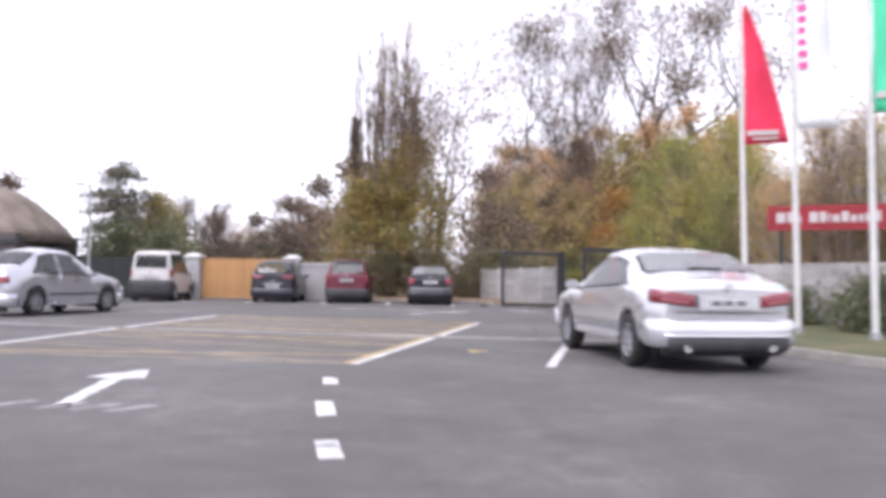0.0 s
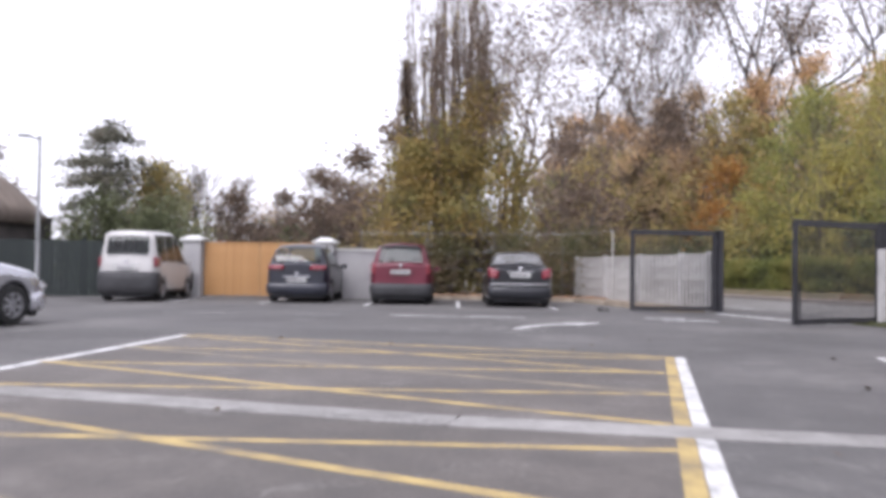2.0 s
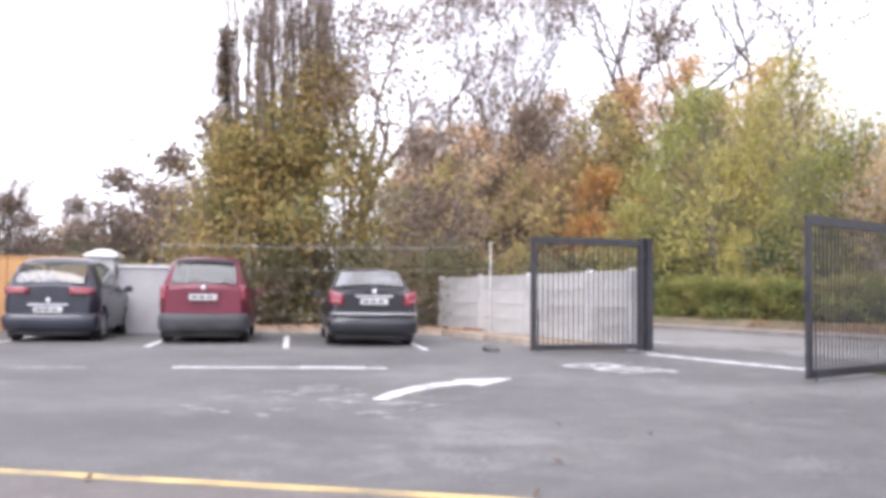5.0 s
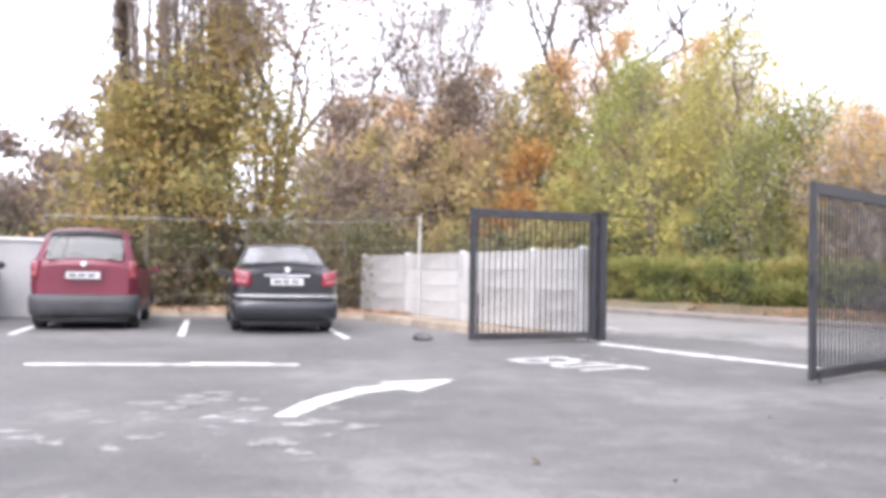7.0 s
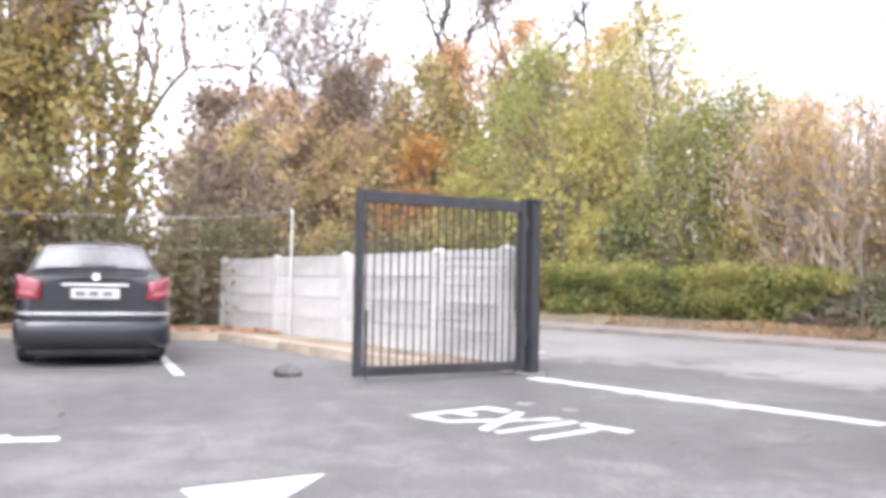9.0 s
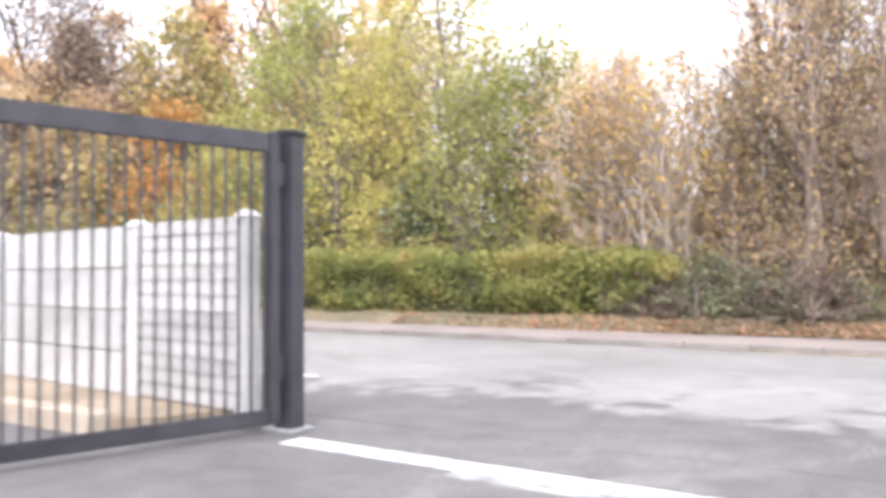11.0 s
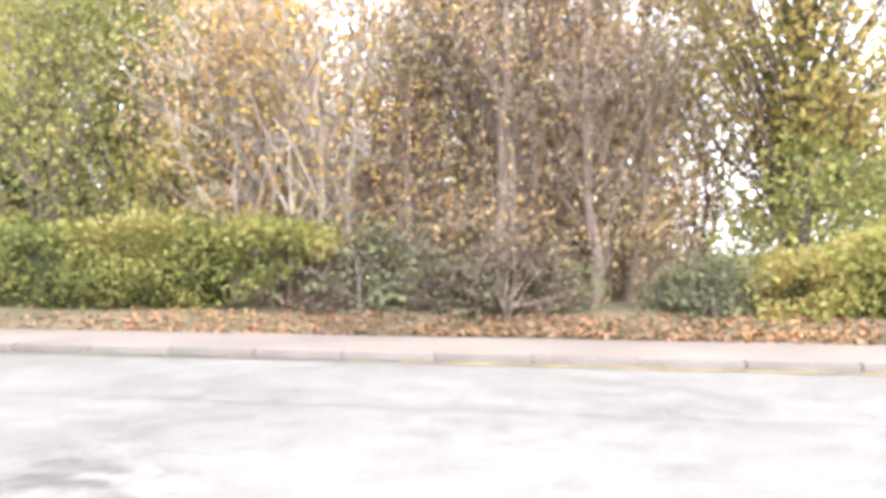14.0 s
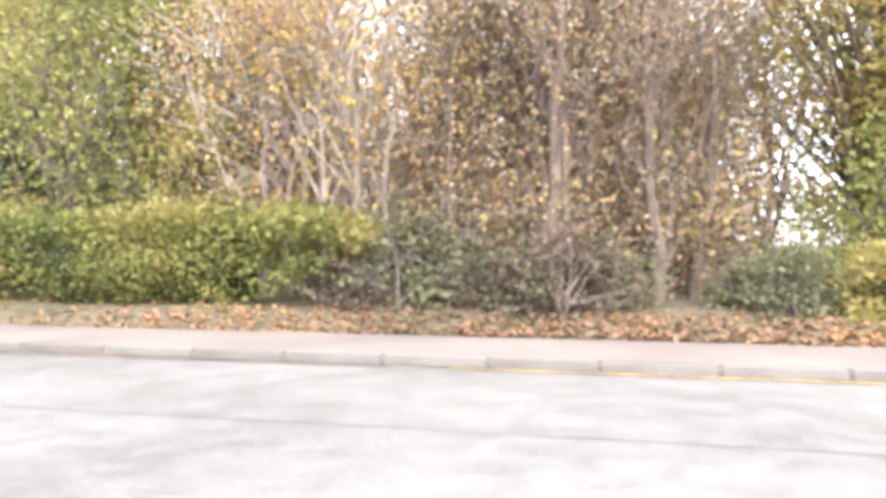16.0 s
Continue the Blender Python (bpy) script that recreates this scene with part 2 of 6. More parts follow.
M = dict(
    asphalt=ground_mat("asphalt", YARD_TONES, (0.155, 0.15, 0.143), 0.75),
    road=ground_mat("road_surface", ROAD_TONES, (0.21, 0.203, 0.194), 0.5, 0.62),
    apron=ground_mat("worn_road_edge", YARD_TONES, (0.19, 0.184, 0.176), 0.8, 0.7, other=ROAD_TONES, along=(RN.x, RN.y), edge=18.1, width=0.5),
    soot=mat("gutter_dirt", [(0.025, 0.021, 0.017), (0.06, 0.05, 0.04), (0.12, 0.105, 0.09)], 0.9, scale=2.5, fine=30, bump=0.6),
    roadedge=mat("dark_road_joint", [(0.085, 0.083, 0.082), (0.12, 0.118, 0.116), (0.19, 0.187, 0.183)], 0.7, scale=1.6, fine=40, bump=0.4),
    concrete=ground_mat("concrete", [(0.13, 0.125, 0.12), (0.20, 0.194, 0.185), (0.255, 0.248, 0.237), (0.31, 0.302, 0.29)], (0.34, 0.332, 0.32), 0.7, 0.85),
    wallpaint=mat("pale_wall", [(0.25, 0.245, 0.25), (0.32, 0.315, 0.315), (0.37, 0.365, 0.36)], 0.85, scale=1.1, fine=30, bump=0.3, per_object=0.12),
    panel=mat("concrete_panel", [(0.27, 0.262, 0.25), (0.37, 0.36, 0.345), (0.44, 0.43, 0.415)], 0.85, scale=1.3, fine=35, bump=0.5, per_object=0.2),
    kerb=mat("kerb_stone", [(0.125, 0.112, 0.102), (0.19, 0.172, 0.158), (0.25, 0.228, 0.21)], 0.85, scale=1.5, fine=40, bump=0.4, per_object=0.2),
    bank=mat("bank_grass", [(0.08, 0.07, 0.042), (0.115, 0.102, 0.06), (0.145, 0.115, 0.075)], 0.95, scale=1.4, fine=25, bump=0.8),
    palekerb=mat("pale_kerb_stone", [(0.24, 0.23, 0.21), (0.34, 0.325, 0.30), (0.42, 0.40, 0.37)], 0.85, scale=1.5, fine=40, bump=0.4, per_object=0.2),
    wallpost=mat("pale_concrete_post", [(0.34, 0.335, 0.325), (0.45, 0.44, 0.43), (0.53, 0.52, 0.51)], 0.85, scale=1.3, fine=35, bump=0.4, per_object=0.15),
    sandkerb=mat("sandy_kerb_stone", [(0.24, 0.195, 0.15), (0.34, 0.285, 0.22), (0.42, 0.36, 0.29)], 0.9, scale=1.5, fine=40, bump=0.5, per_object=0.2),
    scuff=mat("scuffed_paint_dust", [(0.085, 0.083, 0.08), (0.135, 0.132, 0.127), (0.24, 0.235, 0.225)], 0.75, scale=9.0, fine=30, bump=0.2),
    path=mat("footpath", [(0.14, 0.118, 0.105), (0.205, 0.172, 0.152)], 0.85, scale=0.8, fine=40, bump=0.4),
    soil=mat("soil", [(0.13, 0.10, 0.07), (0.21, 0.165, 0.115), (0.25, 0.205, 0.15)], 0.95, scale=1.2, fine=25, bump=0.8),
    grass=mat("grass_ground", [(0.05, 0.06, 0.025), (0.08, 0.085, 0.035), (0.12, 0.10, 0.05)], 0.95, scale=0.9, fine=30, bump=0.8),
    white=mat("white_line_paint", [(0.2, 0.2, 0.2), (0.5, 0.5, 0.49), (0.62, 0.62, 0.61)], 0.6, scale=4.5, fine=30, bump=0.2),
    worn=mat("worn_line_paint", [(0.10, 0.10, 0.10), (0.19, 0.19, 0.185), (0.33, 0.33, 0.32)], 0.7, scale=5.0, fine=30, bump=0.2),
    yellow=mat("yellow_line_paint", [(0.13, 0.11, 0.08), (0.33, 0.245, 0.10), (0.46, 0.345, 0.13)], 0.65, scale=3.0, fine=30, bump=0.2),
    wornyellow=mat("worn_yellow_paint", [(0.105, 0.094, 0.078), (0.18, 0.155, 0.112), (0.29, 0.24, 0.15)], 0.7, scale=2.0, fine=30, bump=0.2),
    stain=ground_mat("tyre_grime", [(0.066, 0.060, 0.055), (0.086, 0.077, 0.070), (0.108, 0.097, 0.088), (0.15, 0.138, 0.127)], (0.20, 0.19, 0.18), 0.8),
    steel=mat("black_painted_steel", [(0.012, 0.012, 0.015), (0.03, 0.03, 0.035)], 0.5, scale=4, fine=60, bump=0.1),
    galv=mat("galvanised_steel", [(0.25, 0.255, 0.26), (0.38, 0.385, 0.39)], 0.5, 0.6, 4, 0.1, 60),
    palepost=mat("pale_weathered_post", [(0.40, 0.39, 0.37), (0.52, 0.51, 0.48)], 0.7, scale=4, fine=40, bump=0.2),
    wirepost=mat("dull_weathered_post", [(0.12, 0.115, 0.10), (0.19, 0.18, 0.16)], 0.8, scale=4, fine=40, bump=0.3),
    polewhite=plain("white_pole_paint", (0.6, 0.6, 0.58), 0.4),
    timber=mat("orange_stained_timber", [(0.34, 0.175, 0.065), (0.41, 0.22, 0.085), (0.46, 0.26, 0.11)], 0.6, scale=2, fine=40, bump=0.3, per_object=0.15, stretch=(8, 8, 0.6)),
    darktimber=mat("dark_fence_boards", [(0.012, 0.018, 0.018), (0.03, 0.038, 0.036)], 0.8, scale=3, fine=30, bump=0.3, per_object=0.2, stretch=(6, 6, 0.5)),
    thatch=mat("thatch", [(0.12, 0.098, 0.08), (0.18, 0.147, 0.122), (0.235, 0.195, 0.165)], 0.95, scale=1.6, fine=50, bump=0.9, stretch=(1, 1, 0.35)),
    render=mat("dark_rendered_wall", [(0.05, 0.045, 0.045), (0.09, 0.08, 0.075)], 0.9, scale=1.5, fine=30),
    bark=mat("bark", [(0.09, 0.075, 0.065), (0.15, 0.125, 0.108), (0.21, 0.18, 0.16)], 0.95, scale=3, fine=30, bump=0.8, per_object=0.2, stretch=(3, 3, 0.6)),
    palebark=mat("pale_grey_bark", [(0.115, 0.087, 0.07), (0.175, 0.135, 0.11), (0.25, 0.20, 0.165)], 0.95, scale=3, fine=30, bump=0.6, per_object=0.2, stretch=(3, 3, 0.6)),
    birchbark=mat("pale_young_bark", [(0.24, 0.20, 0.17), (0.33, 0.285, 0.245), (0.42, 0.37, 0.33)], 0.9, scale=3, fine=30, bump=0.4, per_object=0.2, stretch=(3, 3, 0.6)),
    limbbark=mat("weathered_dark_bark", [(0.03, 0.025, 0.022), (0.055, 0.046, 0.04), (0.08, 0.07, 0.06)], 0.95, scale=3, fine=30, bump=0.6, per_object=0.2),
    darkbark=mat("dark_bark", [(0.02, 0.017, 0.014), (0.045, 0.037, 0.03)], 0.95, scale=3, fine=30, bump=0.6),
    tyre=mat("tyre_rubber", [(0.012, 0.012, 0.012), (0.025, 0.025, 0.025)], 0.85, scale=6, fine=60, bump=0.3),
    rim=mat("alloy", [(0.3, 0.3, 0.315), (0.42, 0.42, 0.435)], 0.4, 0.4, 4, 0.05, 60),
    plastic=mat("dark_bumper_plastic", [(0.02, 0.02, 0.022), (0.04, 0.04, 0.043)], 0.6, scale=5, fine=80, bump=0.1),
    glass=glass_mat("tinted_car_glass", (0.50, 0.58, 0.56)),
    privacy=glass_mat("dark_privacy_glass", (0.20, 0.23, 0.225), 1.5),
    brightglass=glass_mat("bright_car_glass", (0.50, 0.57, 0.56), 6.5, 0.14),
    seat=mat("dark_seat_cloth", [(0.02, 0.02, 0.022), (0.045, 0.045, 0.048)], 0.9, scale=5, fine=80, bump=0.2),
    silver=mat("silver_paint", [(0.62, 0.625, 0.65), (0.69, 0.695, 0.715)], 0.24, 0.7, 1.5, 0.0, 200, 0.04, 0.8),
    silverblue=mat("silver_blue_paint", [(0.46, 0.465, 0.50), (0.54, 0.545, 0.58)], 0.26, 0.7, 1.5, 0.0, 200, 0.04, 0.7),
    redpaint=mat("dark_red_paint", [(0.095, 0.010, 0.022), (0.13, 0.016, 0.032)], 0.4, 0.1, 1.5, 0.0, 200, 0.05, 0.25),
    brightred=mat("bright_red_paint", [(0.25, 0.013, 0.02), (0.32, 0.022, 0.03)], 0.42, 0.0, 1.5, 0.0, 200, 0.05, 0.2),
    blackpaint=mat("black_paint", [(0.007, 0.008, 0.011), (0.013, 0.014, 0.018)], 0.3, 0.0, 1.5, 0.0, 200, 0.05, 0.35),
    navypaint=mat("dark_blue_paint", [(0.011, 0.012, 0.019), (0.02, 0.022, 0.033)], 0.32, 0.0, 1.5, 0.0, 200, 0.05, 0.3),
    vanpaint=mat("white_van_paint", [(0.40, 0.39, 0.38), (0.48, 0.47, 0.46)], 0.45, 0.0, 1.5, 0.0, 200, 0.05, 0.4),
    lamp_red=plain("red_lamp_lens", (0.20, 0.016, 0.03), 0.2, coat=1.0),
    lamp_pink=plain("pale_red_lens", (0.34, 0.10, 0.11), 0.2, coat=1.0),
    lamp_clear=plain("clear_lamp_lens", (0.7, 0.7, 0.7), 0.15, coat=1.0),
    plate=plain("white_plate", (0.50, 0.50, 0.49), 0.5),
    chrome=plain("bright_trim", (0.75, 0.75, 0.77), 0.2, 0.9),
    ink=plain("dark_lettering", (0.12, 0.12, 0.13), 0.6),
    flag_red=mat("red_flag_cloth", [(0.60, 0.02, 0.06), (0.72, 0.04, 0.10)], 0.8, scale=2, fine=80, bump=0.2),
    flag_white=mat("white_flag_cloth", [(0.74, 0.74, 0.76), (0.8, 0.8, 0.82)], 0.8, scale=2, fine=80, bump=0.2),
    flag_green=mat("green_flag_cloth", [(0.05, 0.48, 0.26), (0.08, 0.58, 0.33)], 0.8, scale=2, fine=80, bump=0.2),
    pink=plain("pink_print", (0.75, 0.10, 0.35), 0.8),
    sign_red=plain("red_sign_board", (0.26, 0.012, 0.02), 0.5),
    sign_text=plain("white_sign_lettering", (0.5, 0.47, 0.46), 0.6),
    l_green=leaf_mat("green_leaves", [(0.15, 0.18, 0.06), (0.23, 0.25, 0.08), (0.31, 0.31, 0.10), (0.42, 0.36, 0.12)]),
    l_yellow=leaf_mat("yellow_leaves", [(0.25, 0.27, 0.10), (0.37, 0.35, 0.12), (0.52, 0.44, 0.14), (0.44, 0.36, 0.15)]),
    l_orange=leaf_mat("orange_leaves", [(0.27, 0.13, 0.05), (0.44, 0.21, 0.065), (0.42, 0.25, 0.085), (0.25, 0.17, 0.075)]),
    l_brown=leaf_mat("brown_leaves", [(0.33, 0.245, 0.165), (0.43, 0.31, 0.20), (0.52, 0.37, 0.21), (0.42, 0.345, 0.195)], through=0.55),
    l_olive=leaf_mat("olive_brown_leaves", [(0.22, 0.21, 0.10), (0.33, 0.29, 0.125), (0.43, 0.34, 0.14), (0.46, 0.31, 0.14)]),
    l_dark=leaf_mat("dark_evergreen_leaves", [(0.07, 0.085, 0.045), (0.11, 0.125, 0.065), (0.16, 0.165, 0.09)], through=0.25),
    l_hedge=leaf_mat("hedge_leaves", [(0.105, 0.125, 0.05), (0.21, 0.235, 0.078), (0.34, 0.33, 0.105), (0.42, 0.30, 0.14)]),
    l_pink=leaf_mat("russet_leaves", [(0.38, 0.24, 0.15), (0.56, 0.355, 0.195), (0.67, 0.44, 0.21), (0.48, 0.34, 0.205)]),
    l_ochre=leaf_mat("ochre_leaves", [(0.19, 0.185, 0.07), (0.30, 0.265, 0.09), (0.40, 0.31, 0.105), (0.46, 0.32, 0.13)]),
    l_dead=leaf_mat("dead_leaves", [(0.05, 0.04, 0.03), (0.09, 0.065, 0.045), (0.13, 0.08, 0.05)], through=0.05),
    l_brush=leaf_mat("brush_leaves", [(0.10, 0.11, 0.06), (0.165, 0.16, 0.08), (0.21, 0.15, 0.095), (0.15, 0.165, 0.08)]),
    l_sage=leaf_mat("sage_green_leaves", [(0.12, 0.135, 0.075), (0.19, 0.20, 0.11), (0.26, 0.255, 0.145)]),
    l_ivy=leaf_mat("ivy_leaves", [(0.10, 0.12, 0.045), (0.16, 0.175, 0.06), (0.26, 0.22, 0.075)], through=0.25),
    l_peach=leaf_mat("peach_leaves", [(0.52, 0.36, 0.215), (0.64, 0.43, 0.24), (0.71, 0.475, 0.22), (0.59, 0.42, 0.25)], through=0.55),
    l_cedar=leaf_mat("grey_green_needles", [(0.085, 0.088, 0.072), (0.13, 0.128, 0.10), (0.185, 0.168, 0.13)], through=0.3),
    l_umber=leaf_mat("umber_leaves", [(0.10, 0.075, 0.06), (0.16, 0.12, 0.095), (0.22, 0.165, 0.125), (0.15, 0.13, 0.09)]),
    l_gold=leaf_mat("dull_gold_leaves", [(0.38, 0.29, 0.13), (0.54, 0.38, 0.14), (0.70, 0.48, 0.12), (0.50, 0.40, 0.17)]),
    l_rust=leaf_mat("rust_gold_leaves", [(0.13, 0.14, 0.055), (0.22, 0.20, 0.078), (0.34, 0.25, 0.09), (0.34, 0.215, 0.09)]),
    l_litter=leaf_mat("fallen_leaves", [(0.14, 0.105, 0.06), (0.24, 0.15, 0.09), (0.41, 0.215, 0.115), (0.50, 0.33, 0.15)], through=0.1),
    # near-black green: the shade deep inside a hedge, put into the colour
    hedgecore=mat("hedge_shade_core", [(0.02, 0.026, 0.012), (0.05, 0.055, 0.02), (0.08, 0.08, 0.03)], 0.95, scale=6, fine=30, bump=0.8),
    stone=mat("dark_stone", [(0.05, 0.05, 0.05), (0.11, 0.105, 0.10)], 0.9, scale=8, fine=60, bump=0.8),
)


# ---- mesh helpers ----
def part(name, bm, material, parent=None, label="", smooth=False):
    me = bpy.data.meshes.new(name)
    bm.to_mesh(me)
    bm.free()
    if smooth:
        for f in me.polygons:
            f.use_smooth = True
    me.materials.append(material)
    ob = new(name, me)
    if parent:
        ob.parent = parent
    if label:
        ob["label"] = label
    return ob


def part_arrays(name, verts, faces, material, parent=None, label="", smooth=False):
    me = bpy.data.meshes.new(name)
    me.from_pydata([tuple(v) for v in verts], [], [tuple(f) for f in faces])
    if smooth:
        for f in me.polygons:
            f.use_smooth = True
    me.materials.append(material)
    ob = new(name, me)
    if parent:
        ob.parent = parent
    if label:
        ob["label"] = label
    return ob


def thing(name, m, label, category, group="", kind=""):
    ob = new(name)
    ob.matrix_world = m
    return tagged(ob, label, category, group, kind)


def add_box(bm, size, at=(0, 0, 0), rz=0.0, bevel=0.0, m=None):
    mm = Matrix.Translation(at) @ Matrix.Rotation(radians(rz), 4, "Z") @ Matrix.Diagonal((*size, 1))
    if m:
        mm = m @ mm
    vs = bmesh.ops.create_cube(bm, size=1, matrix=mm)["verts"]
    if bevel:
        es = list({e for v in vs for e in v.link_edges})
        bmesh.ops.bevel(bm, geom=es, offset=bevel, segments=2, affect="EDGES", clamp_overlap=True)
    return bm


def box(size, at=(0, 0, 0), rz=0.0, bevel=0.0, m=None):
    return add_box(bmesh.new(), size, at, rz, bevel, m)


def cyl(r1, r2, a, b, seg=16):
    bm = bmesh.new()
    a, b = Vector(a), Vector(b)
    d = b - a
    m = Matrix.Translation((a + b) / 2) @ d.to_track_quat("Z", "Y").to_matrix().to_4x4()
    bmesh.ops.create_cone(bm, cap_ends=True, segments=seg, radius1=r1, radius2=r2, depth=d.length, matrix=m)
    return bm


def flat(points, z=0.0, thick=0.0):
    """A flat polygon, given a thickness downwards if wanted."""
    bm = bmesh.new()
    vs = [bm.verts.new((p[0], p[1], z)) for p in points]
    f = bm.faces.new(vs)
    f.normal_update()
    if f.normal.z < 0:
        f.normal_flip()
    if thick:
        r = bmesh.ops.extrude_face_region(bm, geom=[f])
        for v in [g for g in r["geom"] if isinstance(g, bmesh.types.BMVert)]:
            v.co.z -= thick
        bmesh.ops.recalc_face_normals(bm, faces=bm.faces)
    return bm


def strip_pts(a, b, w):
    a, b = Vector(a), Vector(b)
    s = (b - a).normalized()
    n = Vector((-s.y, s.x)) * (w / 2)
    return [a + n, a - n, b - n, b + n]




def un(u, n, z=None):
    p = RD * u + RN * (n + 0.26)
    return (p.x, p.y) if z is None else (p.x, p.y, z)


# ---- ground ----
ground = tagged(part("ground", flat([(-900, -900), (900, -900), (900, 900), (-900, 900)], -0.06), M["grass"]), "rough grassy ground with fallen leaves", "ground", kind="structure")
yard = tagged(part("yard", flat([un(-75, 23.4), un(60, 23.4), un(60, -60), un(-75, -60)], 0.0, 0.05), M["asphalt"]), "worn grey asphalt car park surface", "asphalt", kind="structure")


road = tagged(part("road", flat([un(-160, 19.4), un(90, 19.4), un(90, 23.42), un(-160, 23.42)], 0.003, 0.03), M["road"]), "pale wet-looking road surface", "road", kind="structure")
tagged(part("road_edge", flat([un(-160, 15.95), un(90, 15.95), un(90, 19.4), un(-160, 19.4)], 0.002, 0.03), M["apron"]), "worn edge where road surface meets asphalt", "road", kind="structure")


def bank(u0, u1, step=1.0):
    """Rising verge of soil behind the footpath, uneven."""
    bm = bmesh.new()
    ns = [25.15, 25.3, 25.5, 25.8, 26.3, 27.2, 29.0, 34.0, 60.0, 120.0]
    zs = [0.05, 0.12, 0.20, 0.27, 0.31, 0.34, 0.36, 0.4, 0.4, 0.4]
    grid = []
    for u in np.arange(u0, u1 + step, step):
        grid.append([bm.verts.new(un(u, n, z + 0.05 * noise.noise((u * 0.7, n * 0.9, 2)))) for n, z in zip(ns, zs)])
    for a, b in zip(grid, grid[1:]):
        for i in range(len(ns) - 1):
            bm.faces.new((a[i], b[i], b[i + 1], a[i + 1]))
    bmesh.ops.recalc_face_normals(bm, faces=bm.faces)
    if sum(f.normal.z for f in bm.faces) < 0:
        bmesh.ops.reverse_faces(bm, faces=bm.faces)
    return bm


tagged(part("verge", bank(-160, 90), M["bank"], smooth=True), "earth bank with litter beyond the road", "verge", kind="structure")
foot = tagged(part("pavement", flat([un(-160, 23.55), un(90, 23.55), un(90, 25.2), un(-160, 25.2)], 0.075, 0.06), M["path"]), "narrow pale footpath beside the road", "pavement", kind="structure")

# kerb stones of the far side of the road
road_kerb = thing("road_kerb", Matrix(), "worn concrete kerb along the road", "kerb", kind="structure")


def kerb_mesh(length, w=0.15, h=0.16, stone="kerb"):
    bm = box((length - 0.005, w, h), (0, 0, h / 2 - 0.06), bevel=0.02)
    me = bpy.data.meshes.new("kerb_stone")
    bm.to_mesh(me)
    bm.free()
    me.materials.append(M[stone])
    return me


KERB = kerb_mesh(0.92, h=0.14)
PALE_KERB = kerb_mesh(0.92, stone="palekerb")
SAND_KERB = kerb_mesh(0.92, w=0.24, stone="sandkerb")


def kerb_run(parent, a, b, z=0.0, stone=None):
    a, b = Vector(a), Vector(b)
    n = max(1, round((b - a).length / 0.92))
    ang = math.atan2(b.y - a.y, b.x - a.x)
    for i in range(n):
        p = a.lerp(b, (i + 0.5) / n)
        o = new("kerb_stone", stone or KERB)
        o.parent = parent
        o.matrix_world = Matrix.Translation((p.x, p.y, z + random.uniform(-0.006, 0.004))) @ Matrix.Rotation(ang, 4, "Z") @ Matrix.Diagonal(((b - a).length / n / 0.92, 1, 1, 1))


kerb_run(road_kerb, un(-75, 23.45), un(5, 23.45))
tagged(part("edge_line", flat([un(-75, 23.25), un(-28.6, 23.25), un(-28.6, 23.32), un(-75, 23.32)], 0.011), M["wornyellow"]), "faded yellow line along the kerb", "road marking", kind="structure")
tagged(part("edge_line", flat([un(-28.4, 23.25), un(20, 23.25), un(20, 23.33), un(-28.4, 23.33)], 0.011), M["yellow"]), "worn yellow line along the kerb", "road marking", kind="structure")
tagged(part("gutter_dirt", flat([un(-75, 23.338), un(20, 23.342), un(20, 23.379), un(-75, 23.379)], 0.012), M["soot"]), "line of dark dirt at the foot of the kerb", "gutter dirt", kind="structure")
tagged(part("road_joint", flat([un(-60, 20.88), un(20, 20.90), un(20, 20.912), un(-60, 20.892)], 0.010), M["roadedge"]), "thin dark joint in the road", "road joint", kind="structure")


# ---- painted markings in the yard ----
def mark(name, pts, material, label, z=0.003):
    return tagged(part(name, flat(pts, z, z + 0.002), material), label, "road marking", kind="structure")


NR, FR, FL, NL = (-2.90, 10.62), (-2.70, 20.98), (-9.64, 22.12), (-8.62, 10.85)
mark("box_ground", [NR, FR, FL, NL], M["stain"], "browned worn asphalt inside the marked box", 0.0012)
mark("white_line", strip_pts((NR[0] + 0.035, NR[1]), (FR[0] + 0.035, FR[1]), 0.115), M["white"], "white line along the box")
mark("yellow_line", strip_pts((NR[0] - 0.085, NR[1]), (FR[0] - 0.085, FR[1]), 0.11), M["yellow"], "yellow edge line of the box")
mark("white_line", strip_pts(NL, FL, 0.16), M["white"], "white line along the box")
mark("yellow_line", strip_pts((-2.80, 20.94), FL, 0.12), M["yellow"], "yellow edge line of the box", 0.0034)
mark("yellow_line", strip_pts((-2.95, 10.66), NL, 0.13), M["wornyellow"], "faded yellow edge line of the box", 0.0034)


# hatching of the box, two ways
HATCH = [((-2.95, 11.9), (-8.7, 11.05)), ((-2.95, 13.68), (-8.75, 12.7)), ((-2.95, 15.25), (-8.95, 14.35)), ((-2.92, 17.65), (-9.15, 16.5)), ((-2.9, 19.27), (-9.35, 18.28)), ((-2.88, 20.72), (-9.5, 20.05)),
         ((-2.97, 10.7), (-8.65, 12.6)), ((-2.97, 12.1), (-8.9, 14.55)), ((-2.97, 13.68), (-9.1, 15.85)), ((-2.95, 16.12), (-9.3, 18.3)), ((-2.92, 17.7), (-9.45, 20.1)), ((-2.9, 19.2), (-9.6, 21.9))]
for i, (a, b) in enumerate(HATCH):
    mark("hatch_line", strip_pts(a, b, 0.11), M["yellow"] if i in (0, 2, 3, 4, 5, 8, 9, 11) else M["wornyellow"], "worn yellow hatching line", 0.0022 + 0.0001 * i)

